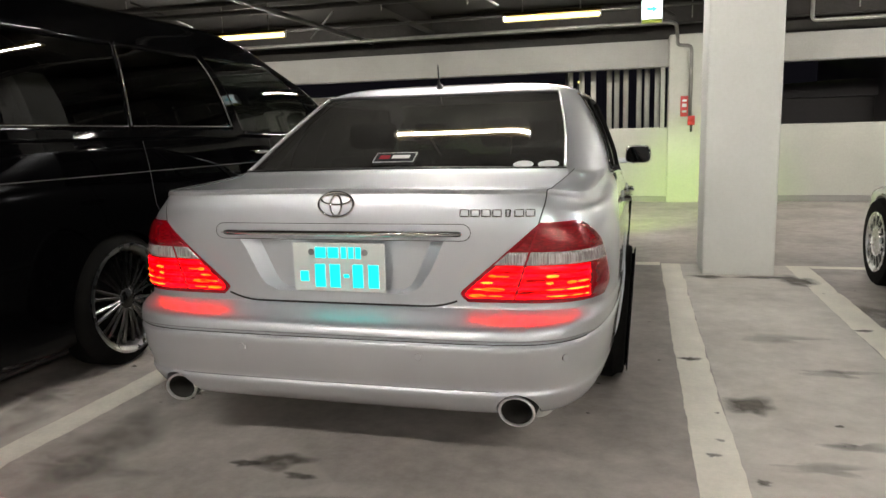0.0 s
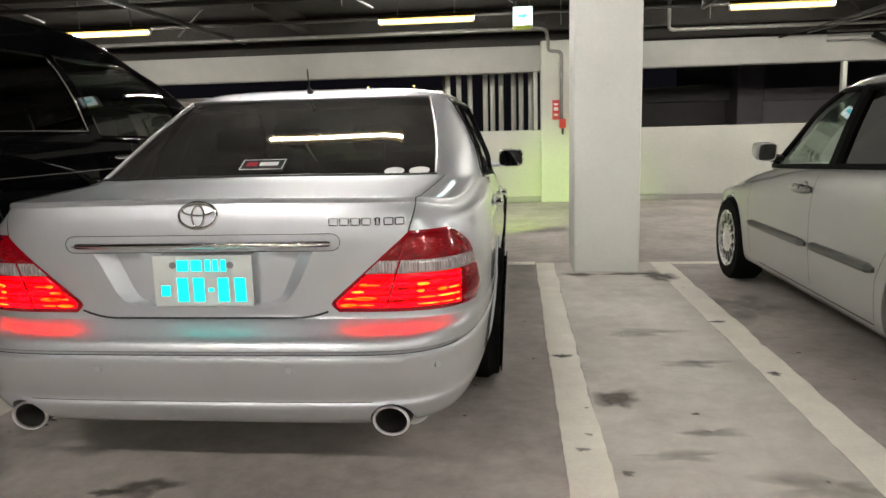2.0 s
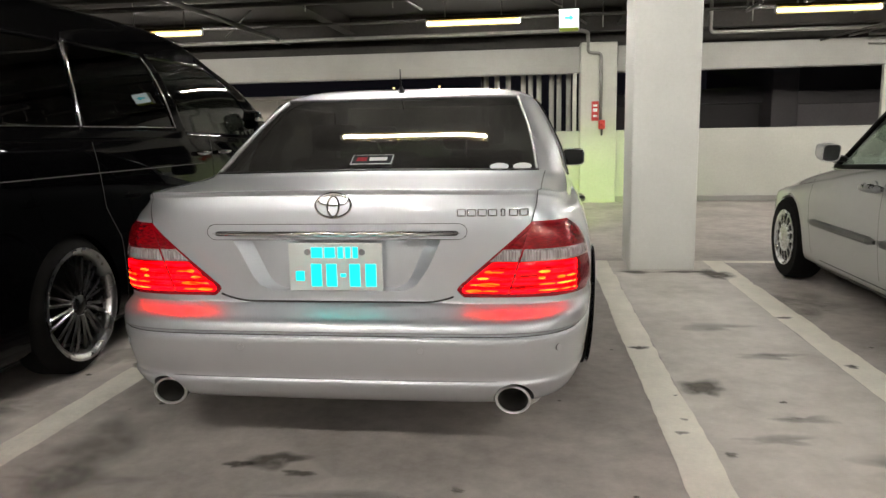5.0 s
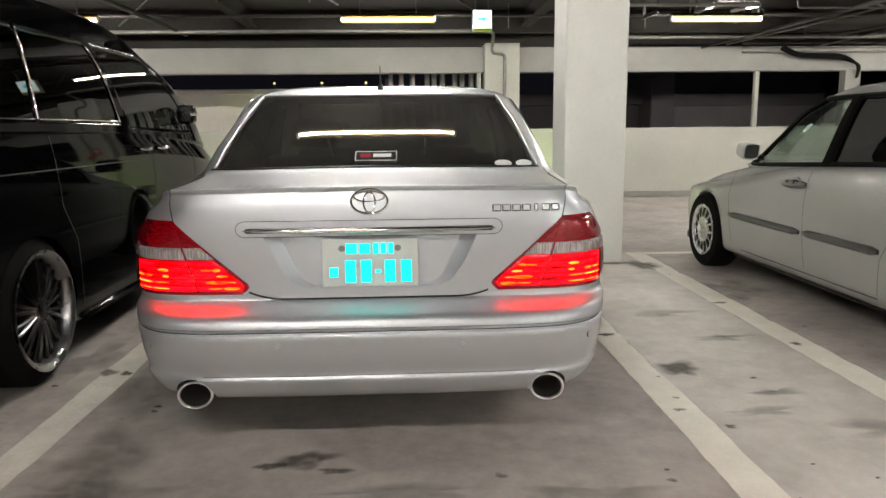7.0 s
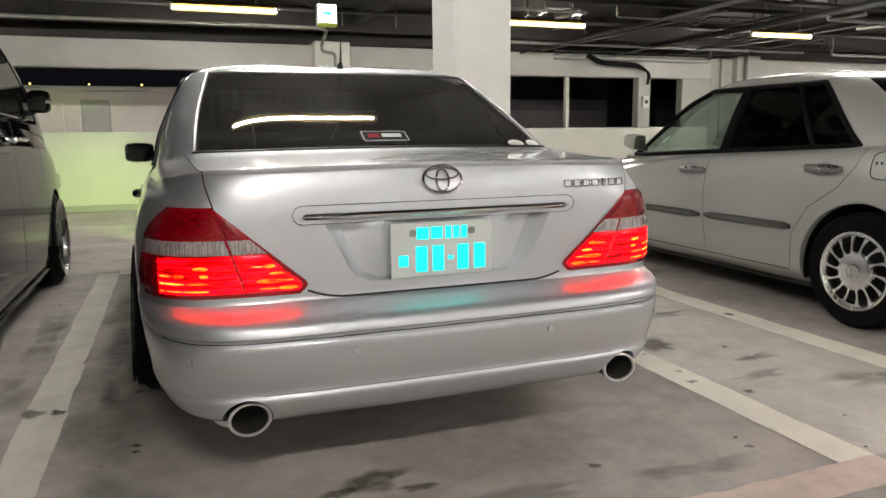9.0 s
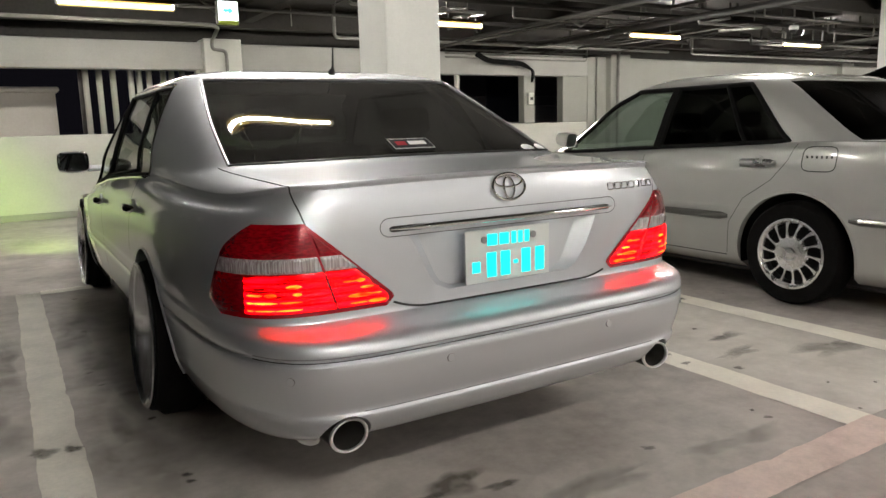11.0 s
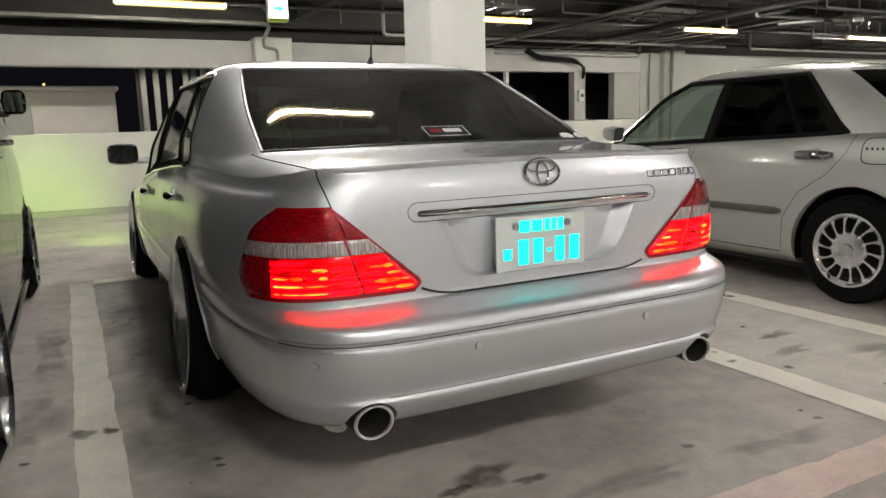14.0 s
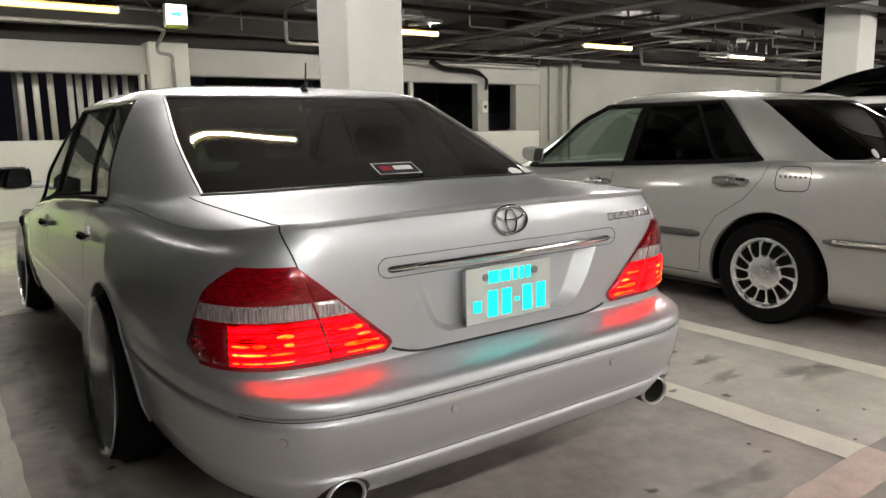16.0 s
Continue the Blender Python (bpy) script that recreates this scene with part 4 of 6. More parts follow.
def tail_light(s):
    light = part("tail_light", skin_band(skinA, 0.600, 0.857, lambda z: lens_inner(z) - 0.008, lambda z: lens_outer(z) + 0.009, s, 20, 40, 0.0055, 0.003), LENS_RIM, sedan, "wrap-round tail light with lit red rows")
    lid, wing = (lambda z: lens_seam(z) - 0.004), (lambda z: lens_seam(z) + 0.003)
    for z0, z1, lo, hi, m, name in (
            (0.613, 0.722, lambda z: lens_inner(z) + 0.012, lambda z: lens_seam(z) - 0.005, GLOW_RED, "lit_lens"), (0.613, 0.722, lambda z: lens_seam(z) + 0.004, lambda z: 0.850, GLOW_RED, "lit_lens"), (0.615, 0.722, lambda z: 0.854, lambda z: lens_outer(z) - 0.006, DEEP_RED, "dark_lens"),
            (0.724, 0.765, lens_inner, lid, CLEAR_LENS, "clear_lens"), (0.724, 0.765, wing, lens_outer, CLEAR_LENS, "clear_lens"),
            (0.767, 0.832, lambda z: min(lens_inner(z) + 0.006, lid(z) - 0.002), lid, DEEP_RED, "dark_lens"), (0.767, 0.848, wing, lens_outer, DEEP_RED, "dark_lens")):
        part(name, skin_band(skinA, z0, z1, lo, hi, s), m, light, {"lit_lens": "glowing red lens", "clear_lens": "clear faceted lens"}.get(name, "dark red lens"), True)
    rnd = random.Random(5)
    for row in range(4):
        z = 0.624 + 0.0215 * row
        for a0, a1, thick, gaps in ((lens_inner(z) + 0.022, lens_seam(z) - 0.040, 1.35, 0.12), (0.690, 0.838, 1.15, 0.15)):
            # each row is a few bright streaks of uneven length
            a = a0
            while a < a1 - 0.012:
                b = min(a1, a + rnd.uniform(0.022, 0.075))
                h = rnd.uniform(0.0014, 0.0046) * thick
                taper = lambda q: 0.25 + 0.75 * max(0.0, 1 - abs(2 * (abs(q) - a) / (b - a) - 1) ** 3)
                if rnd.random() > gaps:
                    part("lit_streak", skin_patch(skinA, s * a, s * b, lambda q: z - h * taper(q), lambda q: z + h * taper(q), 10, 2, 0.0125, 0.001), GLOW_AMBER if rnd.random() < 0.6 else GLOW_ORANGE, light, "bright amber streak")
                a = b + rnd.uniform(-0.004, 0.006)


both(tail_light)

# seams of the boot lid
for s in (-1, 1):
    lid = [(s * 0.700, 0.965), (s * 0.690, 0.92), (s * 0.668, 0.85), (s * 0.645, 0.77), (s * 0.592, 0.612)]
    part("lid_seam", strip_on(skinA, lid, 0.0045, 0.0018), SEAM, sedan)
    up = [skinA.around(s * 0.700, 0.9660, 0.0015)]
    for row in skinA.rows[CREST - 2:GLASS_LOW]:
        p = skinA.ring(row)
        x = 0.700 + 0.022 * min(1.0, max(0.0, (row[0] - 0.9715) / 0.03))
        k = int(np.searchsorted(p[:100, 0], x))
        f = (x - p[k - 1, 0]) / (p[k, 0] - p[k - 1, 0])
        q = p[k - 1] + f * (p[k] - p[k - 1])
        up.append(Vector((s * x, q[1], q[2] + 0.0012)))
    part("lid_seam", sweep(up, 0.0016, 6), SEAM, sedan)
foot_line = [(a, 0.582 + 0.026 * max(0, (abs(a) - 0.30) / 0.12) ** 2) for a in np.linspace(-0.42, 0.42, 31)]
part("lid_seam", strip_on(skinA, foot_line, 0.007, 0.003, 2), SEAM, sedan)
part("bumper_groove", strip_on(skinA, [(a, 0.495) for a in np.linspace(-0.90, 0.90, 60)], 0.0035, 0.001, 2), SEAM, sedan)
part("bumper_groove", strip_on(skinA, [(a, 0.508) for a in np.linspace(-0.90, 0.90, 60)], 0.003, 0.001, 2), SATIN, sedan)
# dark line that paints the shade along the bumper's lower crease
part("crease_shade_line", strip_on(skinA, [(a, 0.338) for a in np.linspace(-0.57, 0.57, 40)], 0.0018, 0.001, 2), SEAM, sedan)

# lid handle panel with its chrome blade
def pill(half, low, high, y, thick, flare=0.0, n=10):
    """A long panel with round ends, set on the lid."""
    bm = bmesh.new()
    mid, r = (low + high) / 2, (high - low) / 2
    rim = [(half - r * 1.6 + 1.6 * r * math.cos(t), mid + r * math.sin(t)) for t in np.linspace(-math.pi / 2, math.pi / 2, n)]
    rim += [(-half + r * 1.6 - 1.6 * r * math.cos(t), mid + r * math.sin(t)) for t in np.linspace(math.pi / 2, -math.pi / 2, n)]
    fr = [bm.verts.new(skinA.around(x, z, thick)) for x, z in rim]
    bk = [bm.verts.new(skinA.around(x * 1.006, mid + (z - mid) * 1.12, -0.01)) for x, z in rim]
    k = len(rim)
    for i in range(k):
        bm.faces.new((fr[i], fr[(i + 1) % k], bk[(i + 1) % k], bk[i]))
    for i in range(n - 1):
        bm.faces.new((fr[i], fr[i + 1], fr[k - 2 - i], fr[k - 1 - i])[::-1])
    bmesh.ops.recalc_face_normals(bm, faces=bm.faces)
    return bm


grip = part("handle_panel", pill(0.455, 0.7995, 0.8525, 0, 0.001), SILVER, sedan)
shade(grip, 40)
shade(part("blade_bed", pill(0.425, 0.812, 0.829, 0, 0.005), BLACK_TRIM, grip), 40)
blade = [skinA.around(x, 0.8215, 0.012) for x in np.linspace(-0.43, 0.43, 40)]
part("chrome_blade", sweep(blade, [0.0015 + 0.0085 * min(1.0, 6 * (0.5 - abs(k / 39 - 0.5))) for k in range(40)], 12), CHROME, grip, "polished chrome blade", True)
ring = [skinA.around(x, z, 0.002) for x, z in [(0.455 - 0.03 + 0.03 * math.cos(t), 0.826 + 0.027 * math.sin(t)) for t in np.linspace(-math.pi / 2, math.pi / 2, 9)]
        + [(-0.455 + 0.03 - 0.03 * math.cos(t), 0.826 + 0.027 * math.sin(t)) for t in np.linspace(math.pi / 2, -math.pi / 2, 9)]]
ring = [p for a, b in zip(ring, ring[1:] + ring[:1]) for p in ([a] if (a - b).length < 0.2 else [skinA.around(a.x + (b.x - a.x) * f, a.z, 0.002) for f in np.linspace(0, 1, 12, endpoint=False)])]
part("panel_seam", sweep(ring, 0.0010, 6, closed=True), SEAM, sedan)

# number plate: plain glowing bars stand for the characters
plate = part("number_plate", box(-0.167, 0.163, 0.112, 0.116, 0.621, 0.787, 0.0012), PLATE_WHITE, sedan, "white number plate with glowing cyan characters")
holder = part("plate_holder", box(-0.15, 0.146, 0.1165, 0.168, 0.635, 0.775, 0.003), SILVER, sedan)
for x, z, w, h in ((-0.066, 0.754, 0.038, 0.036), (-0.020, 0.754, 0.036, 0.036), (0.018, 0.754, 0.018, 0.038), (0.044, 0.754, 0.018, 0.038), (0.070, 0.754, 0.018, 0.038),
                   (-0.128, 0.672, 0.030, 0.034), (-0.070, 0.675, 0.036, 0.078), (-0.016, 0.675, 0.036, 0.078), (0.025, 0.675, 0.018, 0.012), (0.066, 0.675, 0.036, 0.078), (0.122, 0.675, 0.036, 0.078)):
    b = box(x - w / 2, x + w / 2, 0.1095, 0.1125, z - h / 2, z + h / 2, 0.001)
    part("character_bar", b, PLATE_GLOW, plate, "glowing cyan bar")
for x in (-0.098, 0.094):
    part("plate_bolt", sweep([(x, 0.107, 0.756), (x, 0.114, 0.756)], 0.011, 16), SATIN, plate, "round plate seal")
lamp_glow = glowing("plate_lamp_glow", (0.9, 1.0, 0.95), 5.0)
for x in (-0.20, 0.20):
    part("plate_lamp", box(x - 0.025, x + 0.025, 0.126, 0.142, 0.795, 0.801, 0.002), lamp_glow, sedan, "small lit plate lamp")

# badge: an oval ring with plain inner bars; the model name as plain bars
badge = part("badge", sweep([skinA.around(0.062 * math.cos(t), 0.916 + 0.041 * math.sin(t), 0.006) for t in np.linspace(0, math.tau, 48, endpoint=False)], 0.0048, 8, closed=True), CHROME, sedan, "chrome oval badge", True)
part("badge_bar", sweep([skinA.around(0.020 * math.cos(t), 0.912 + 0.033 * math.sin(t), 0.006) for t in np.linspace(0, math.tau, 30, endpoint=False)], 0.0038, 8, closed=True), CHROME, badge, smooth=True)
part("badge_bar", sweep([skinA.around(0.052 * math.cos(t), 0.932 + 0.017 * math.sin(t), 0.006) for t in np.linspace(0, math.tau, 30, endpoint=False)], 0.0036, 8, closed=True), CHROME, badge, smooth=True)
for k in range(7):
    a = 0.436 + 0.0345 * k
    w = 0.012 if k == 4 else 0.027
    loop = [skinA.around(a + w / 2 * sx, 0.889 + 0.011 * sz, 0.004) for sx, sz in ((-1, -1), (0, -1.05), (1, -1), (1, 0), (1, 1), (0, 1.05), (-1, 1), (-1, 0))]
    part("name_bar", sweep(loop, 0.0024, 6, closed=True), CHROME, sedan)

# turned-in corner of the bumper's foot beside each tip
for s in (-1, 1):
    fold = bmesh.new()
    bmesh.ops.create_uvsphere(fold, u_segments=20, v_segments=10, radius=1.0, matrix=Matrix.Diagonal((0.042, 0.024, 0.006, 1.0)))
    part("bumper_fold", fold, PALE_TRIM, sedan, "bright folded lip", True).matrix_basis = pose(s * 0.664, 0.228, 0.208, 52, s * -24, 0)

# parking sensors
for x, z in ((-0.308, 0.452), (0.308, 0.450), (-0.775, 0.446), (0.775, 0.446)):
    p, q = skinA.around(x, z, -0.004), skinA.around(x, z, 0.0035)
    ring = part("parking_sensor", sweep([p, q], 0.0121, 20), SATIN, sedan)
    part("sensor_face", sweep([p, skinA.around(x, z, 0.0045)], 0.0112, 20), SILVER, ring)


# exhaust tips
def exhaust(s):
    def oval(bm):
        for v in bm.verts:
            v.co.x, v.co.z = v.co.x * 1.0, v.co.z * 0.82
        return bm
    ob = shade(part("exhaust_tip", oval(lathe([(0.0575, 0.010), (0.0585, 0.03), (0.055, 0.16)], 40, "y")), DARK_STEEL, sedan, "round exhaust tip with a bright lip"), 50)
    ob.matrix_basis = pose(s * 0.606, 0.046, 0.266, 0, 0, -4 * s)
    ring = [(0.0555 + 0.0050 * math.cos(t), 0.004 - 0.0068 * math.sin(t)) for t in np.linspace(0, math.tau, 15)]
    shade(part("exhaust_lip", oval(lathe(ring, 44, "y")), TIP, ob, "polished steel lip"), 60)
    thin_shell = lathe([(0.0515, 0.008), (0.049, 0.04), (0.042, 0.15), (0.0, 0.15)], 30, "y")
    part("exhaust_inside", oval(thin_shell), DARK_STEEL, ob, "dark inside", True)
    part("muffler", box(s * 0.47 - 0.19, s * 0.47 + 0.19, 0.36, 0.80, 0.130, 0.25, 0.035, segments=4), ALLOY, sedan, "dull steel silencer box", True)


both(exhaust)
part("underbody", box(-0.62, 0.62, 0.62, 4.5, 0.16, 0.24, 0.02), BLACK_TRIM, sedan)
antenna = part("antenna", sweep([(0, 1.47, 1.366), (0, 1.455, 1.38), (0, 1.452, 1.39), (0, 1.44, 1.475)], [0.018, 0.010, 0.005, 0.003], 10), BLACK_TRIM, sedan, "short black roof antenna", True)
part("brake_lamp", box(-0.14, 0.14, 0.80, 0.84, 1.012, 1.034, 0.004), BLACK_TRIM, sedan)


# stickers on the rear glass
def on_glass(x, z, off=0.004):
    p = skinA.ring(skinA.row_at(z))[:KR + 4]
    return Vector((x, float(np.interp(abs(x), p[:, 0], p[:, 1])) - off * 0.45, float(np.interp(abs(x), p[:, 0], p[:, 2])) + off * 0.9))


def glass_patch(x0, x1, z0, z1, off, lean=0.0, oval=False):
    bm = bmesh.new()
    n = 10
    if oval:
        rim = [((x0 + x1) / 2 + (x1 - x0) / 2 * math.cos(t), (z0 + z1) / 2 + (z1 - z0) / 2 * math.sin(t)) for t in np.linspace(0, math.tau, 28, endpoint=False)]
        bm.faces.new([bm.verts.new(on_glass(x, z, off)) for x, z in rim])
    else:
        grid = [[bm.verts.new(on_glass(x0 + (x1 - x0) * i / n, z, off)) for z in (z0, z1)] for i in range(n + 1)]
        for i in range(n):
            bm.faces.new((grid[i][0], grid[i + 1][0], grid[i + 1][1], grid[i][1]))
    return bm


stk = part("window_sticker", glass_patch(-0.088, 0.088, 1.026, 1.063, 0.003), STICKER_WHITE, sedan, "black sticker with a white border")
part("sticker_field", glass_patch(-0.084, 0.084, 1.0285, 1.0605, 0.0038), STICKER, stk)
part("sticker_bar", glass_patch(-0.066, -0.022, 1.038, 1.052, 0.0045), STICKER_RED, stk)
part("sticker_bar", glass_patch(-0.012, 0.064, 1.039, 1.052, 0.0045), STICKER_WHITE, stk)
for x in (0.535, 0.628):
    part("window_sticker", glass_patch(x - 0.038, x + 0.038, 1.003, 1.027, 0.003, oval=True), STICKER_WHITE, sedan, "small pale oval sticker")

# side details
for s in (-1, 1):
    for pairs in ([(1.60, 0.955), (1.60, 0.80), (1.66, 0.60)], [(2.55, 0.955), (2.62, 0.60), (2.58, 0.30)], [(3.62, 0.95), (3.66, 0.60), (3.58, 0.30)]):
        part("door_seam", strip_on(skinA, pairs, 0.006, 0.0015, 12, flank=s), SEAM, sedan)
    for hy, hz in ((1.545, 0.812), (2.62, 0.792)):
        p = skinA.flank(hy, hz, s)
        cup = part("door_handle", sweep([p + Vector((0, -0.085, 0)), p + Vector((s * 0.022, -0.07, 0)), p + Vector((s * 0.026, 0, 0)), p + Vector((s * 0.022, 0.07, 0)), p + Vector((0, 0.085, 0))], [0.010, 0.016, 0.018, 0.016, 0.010], 10), CHROME, sedan, "chrome door handle", True)
        part("handle_cup", sweep([p + Vector((-s * 0.01, 0, 0)), p + Vector((s * 0.004, 0, 0))], 0.036, 20), SILVER, cup)
    belt = [skinA.flank(y, 0.957, s, 0.003) for y in np.linspace(1.45, 3.4, 24)]
    part("belt_moulding", sweep(belt, 0.007, 6), CHROME, sedan, smooth=True)
    # door mirror
    shell_of, glass_of = mirror_housing(0.090, 0.064)
    mirror = shade(part("door_mirror", shell_of, CHROME, sedan, "rounded chromed door mirror"), 50)
    mirror.matrix_basis = pose(s * 0.968, 3.34, 0.948, -9, 0, -6 * s)
    part("mirror_glass", glass_of, MIRROR, mirror)
    part("mirror_arm", box(-0.15 * s - 0.07, -0.15 * s + 0.07, -0.02, 0.05, -0.055, -0.02, 0.01), SILVER, mirror)
    # headlamp lens at the nose
    p = skinA.flank(4.55, 0.60, s)
    part("headlamp", box(p.x - 0.06, p.x + 0.01 if s > 0 else p.x + 0.06, 4.50, 4.72, 0.56, 0.66, 0.02, segments=2), CLEAR_LENS, sedan, smooth=True)
for s in (-1, 1):
    # rolled lip round each wheel arch
    for y in AXLES:
        lip = []
        for t in np.linspace(-0.32, math.pi + 0.32, 44):
            yy, zz = y + 0.342 * math.cos(t), 0.325 + 0.342 * math.sin(t)
            if zz > 0.22:
                lip.append(skinA.flank(yy, zz, s, 0.002))
        part("arch_lip", sweep(lip, 0.0045, 10), SILVER, sedan, smooth=True)
put_wheels(sedan, [(-0.838, AXLES[0]), (-0.79, AXLES[1]), (0.828, AXLES[0]), (0.79, AXLES[1])], 0.318, 0.284, 0.225, 10, POLISHED_ALLOY, "thin", -3.2, 0.125)

# yellow-green lamps low on its nose, which light the wall ahead
for s in (-1, 1):
    lamp = bpy.data.lights.new("nose_lamp", "SPOT")
    lamp.energy, lamp.color, lamp.spot_size, lamp.spot_blend, lamp.shadow_soft_size = 600, (0.60, 1.0, 0.10), radians(36), 1.0, 0.04
    ob = new("nose_lamp", lamp)
    ob.parent = sedan
    ob.matrix_basis = look((s * 0.62, 5.05, 0.42), (s * 1.85, WALL_Y, 0.05))


# ---- the silver saloon in the next bay and the pale one beyond ----
B_LOW = [
    (0.17, 0.78, 0.20, 4.55, 0.16), (0.23, 0.855, 0.05, 4.70, 0.20), (0.36, 0.875, 0.0, 4.78, 0.33), (0.47, 0.880, -0.01, 4.80, 0.43), (0.55, 0.880, 0.0, 4.79, 0.50), (0.575, 0.878, 0.03, 4.78, 0.52),
    (0.66, 0.878, 0.045, 4.77, 0.58), (0.78, 0.872, 0.05, 4.74, 0.66), (0.88, 0.856, 0.06, 4.70, 0.71), (0.925, 0.838, 0.09, 4.64, 0.735), (0.945, 0.822, 0.14, 4.55, 0.75), (0.958, 0.802, 0.33, 4.2, 0.84), (0.965, 0.795, 0.62, 3.55, 0.95),
]
B_CABIN = [
    (0.955, 0.800, 0.60, 3.66, 0.95), (1.02, 0.780, 0.73, 3.47, 1.02), (1.12, 0.748, 0.89, 3.21, 1.12), (1.22, 0.710, 1.05, 2.98, 1.22), (1.31, 0.672, 1.20, 2.70, 1.31),
    (1.352, 0.642, 1.30, 2.62, 1.352), (1.385, 0.585, 1.45, 2.50, 1.385), (1.412, 0.44, 1.74, 2.38, 1.412), (1.424, 0.2, 1.95, 2.25, 1.424),
]
AXLES_B, ARCHES_B = (1.10, 3.79), (0.370, 0.346)


def saloon(at, paint, text):
    car = thing("saloon_car", at, text, "car")
    car_paint[car.name] = paint
    skin = Shell(B_LOW, 3, 7.5, 4.5, wedge=0.045)
    shell = part("body", skin.mesh(cap_low=True, cap_high=True, dark_cap=True), [paint, BLACK_TRIM], car)
    cut(shell, [arch(y, 0.30, r, s, 0.96) for y, r in zip(AXLES_B, ARCHES_B) for s in (-1, 1)])
    for y, r, x in zip(AXLES_B, ARCHES_B, (0.845, 0.775)):
        for s in (-1, 1):
            wheel_liner(car, s * 0.665, s * x, y, 0.30, r - 0.005)
    shade(shell, 35)
    cab = Shell(B_CABIN, 4, 5.0, 5.0, mid=2.1, wedge=0.045)
    n = len(cab.angles)
    r = index_at(cab, 4, x_frac=0.87)
    k0, k1, k2, k3 = (index_at(cab, 0, y=v) for v in (1.18, 1.48, 2.21, 3.30))
    f = index_at(cab, 0, y=3.50)
    windows(cab, [("rear_window", B_GLASS, 0, r, 1, 18), ("quarter_window", B_GLASS, k0, k1, 1, 17), ("rear_door_window", B_GLASS, k1, k2, 1, 17),
                  ("front_door_window", CLEAR, k2, k3, 1, 17), ("windscreen", CLEAR, f, n - 1, 1, 18)], car)
    for s in (-1, 1):
        part("window_moulding", outline_trim(cab, k0, k3, 1, 17, s, 0.017), MATTE, car, "black window surround")
        for k, w in ((k1, 0.014), (k2 + 1, 0.028), (k2, 0.03), (k2 - 1, 0.028)):
            pts = [Vector((s * (p[0] + 0.002), p[1], p[2])) for p in (cab.ring(q)[k] for q in cab.rows[1:18])]
            part("window_post", sweep(pts, w, 6), MATTE, car)
        # flared lip round each wheel arch
        for y, r in zip(AXLES_B, ARCHES_B):
            lip = []
            for t in np.linspace(-0.35, math.pi + 0.35, 40):
                yy, zz = y + (r + 0.004) * math.cos(t), 0.30 + (r + 0.004) * math.sin(t)
                if zz > 0.2:
                    lip.append(skin.flank(yy, zz, s, 0.001))
            part("arch_lip", sweep(lip, 0.006, 8), paint, car, smooth=True)
        # door seams: the rear one swings round the wheel arch
        rear = [(1.13, 0.955), (1.16, 0.86), (1.26, 0.74), (1.44, 0.62), (1.535, 0.46), (1.55, 0.24)]
        for pairs in (rear, [(2.29, 0.955), (2.30, 0.60), (2.26, 0.24)], [(3.30, 0.93), (3.36, 0.62), (3.28, 0.24)]):
            part("door_seam", strip_on(skin, pairs, 0.0036, 0.002, 10, flank=s), SEAM, car)
        part("sill_seam", strip_on(skin, [(1.55, 0.245), (3.28, 0.245)], 0.006, 0.002, 20, flank=s), SEAM, car)
        # grey rubbing strips with a bright insert
        for y0, y1, z in ((1.545, 2.27, 0.497), (2.32, 3.32, 0.492)):
            pts = [skin.flank(y, z, s, 0.004) for y in np.linspace(y0, y1, 14)]
            part("rubbing_strip", sweep(pts, [0.012] + [0.024] * 12 + [0.012], 10), GREY_TRIM, car, "grey rubbing strip on the door")
        pts = [skin.flank(y, 0.535, s, 0.004) for y in np.linspace(0.10, 0.77, 12)]
        bumper = part("bumper_strip", sweep(pts, [0.010] + [0.022] * 10 + [0.010], 10), GREY_TRIM, car, "grey strip on the bumper")
        part("bumper_insert", sweep([p + Vector((s * 0.018, 0, 0.006)) for p in pts[1:-1]], 0.011, 8), ALLOY, bumper)
        for hy, hz in ((1.355, 0.852), (2.42, 0.840)):
            p = skin.flank(hy, hz, s)
            cup = part("handle_cup", sweep([p + Vector((-s * 0.012, 0, -0.012)), p + Vector((s * 0.003, 0, -0.012))], 0.052, 24), paint, car, smooth=False)
            part("door_handle", sweep([p + Vector((0, -0.115, 0)), p + Vector((s * 0.026, -0.095, 0)), p + Vector((s * 0.034, 0, 0)), p + Vector((s * 0.026, 0.095, 0)), p + Vector((0, 0.115, 0))], [0.014, 0.023, 0.026, 0.023, 0.014], 10), DULL_ALLOY, cup, "chrome door handle", True)
        shell_of, glass_of = mirror_housing(0.062, 0.058)
        mirror = shade(part("door_mirror", shell_of, paint, car, "painted rounded door mirror"), 50)
        mirror.matrix_basis = pose(s * 0.868, 3.10, 0.978, 9, 0, -8 * s)
        part("mirror_glass", glass_of, DULL_ALLOY, mirror)
        part("mirror_arm", box(-0.085 * s - 0.05, -0.085 * s + 0.05, -0.02, 0.05, -0.07, -0.03, 0.01), BLACK_TRIM, mirror)
    # filler flap on the left wing, with plain marks
    loop = [(1.083 + 0.100 * math.copysign(abs(math.cos(t)) ** 0.45, math.cos(t)), 0.868 + 0.070 * math.copysign(abs(math.sin(t)) ** 0.45, math.sin(t))) for t in np.linspace(0, math.tau, 40, endpoint=False)]
    flap = part("filler_flap", sweep([skin.flank(y - 0.11, z, -1, 0.0) for y, z in loop], 0.0028, 6, closed=True), SEAM, car, "fuel filler flap with dark marks")
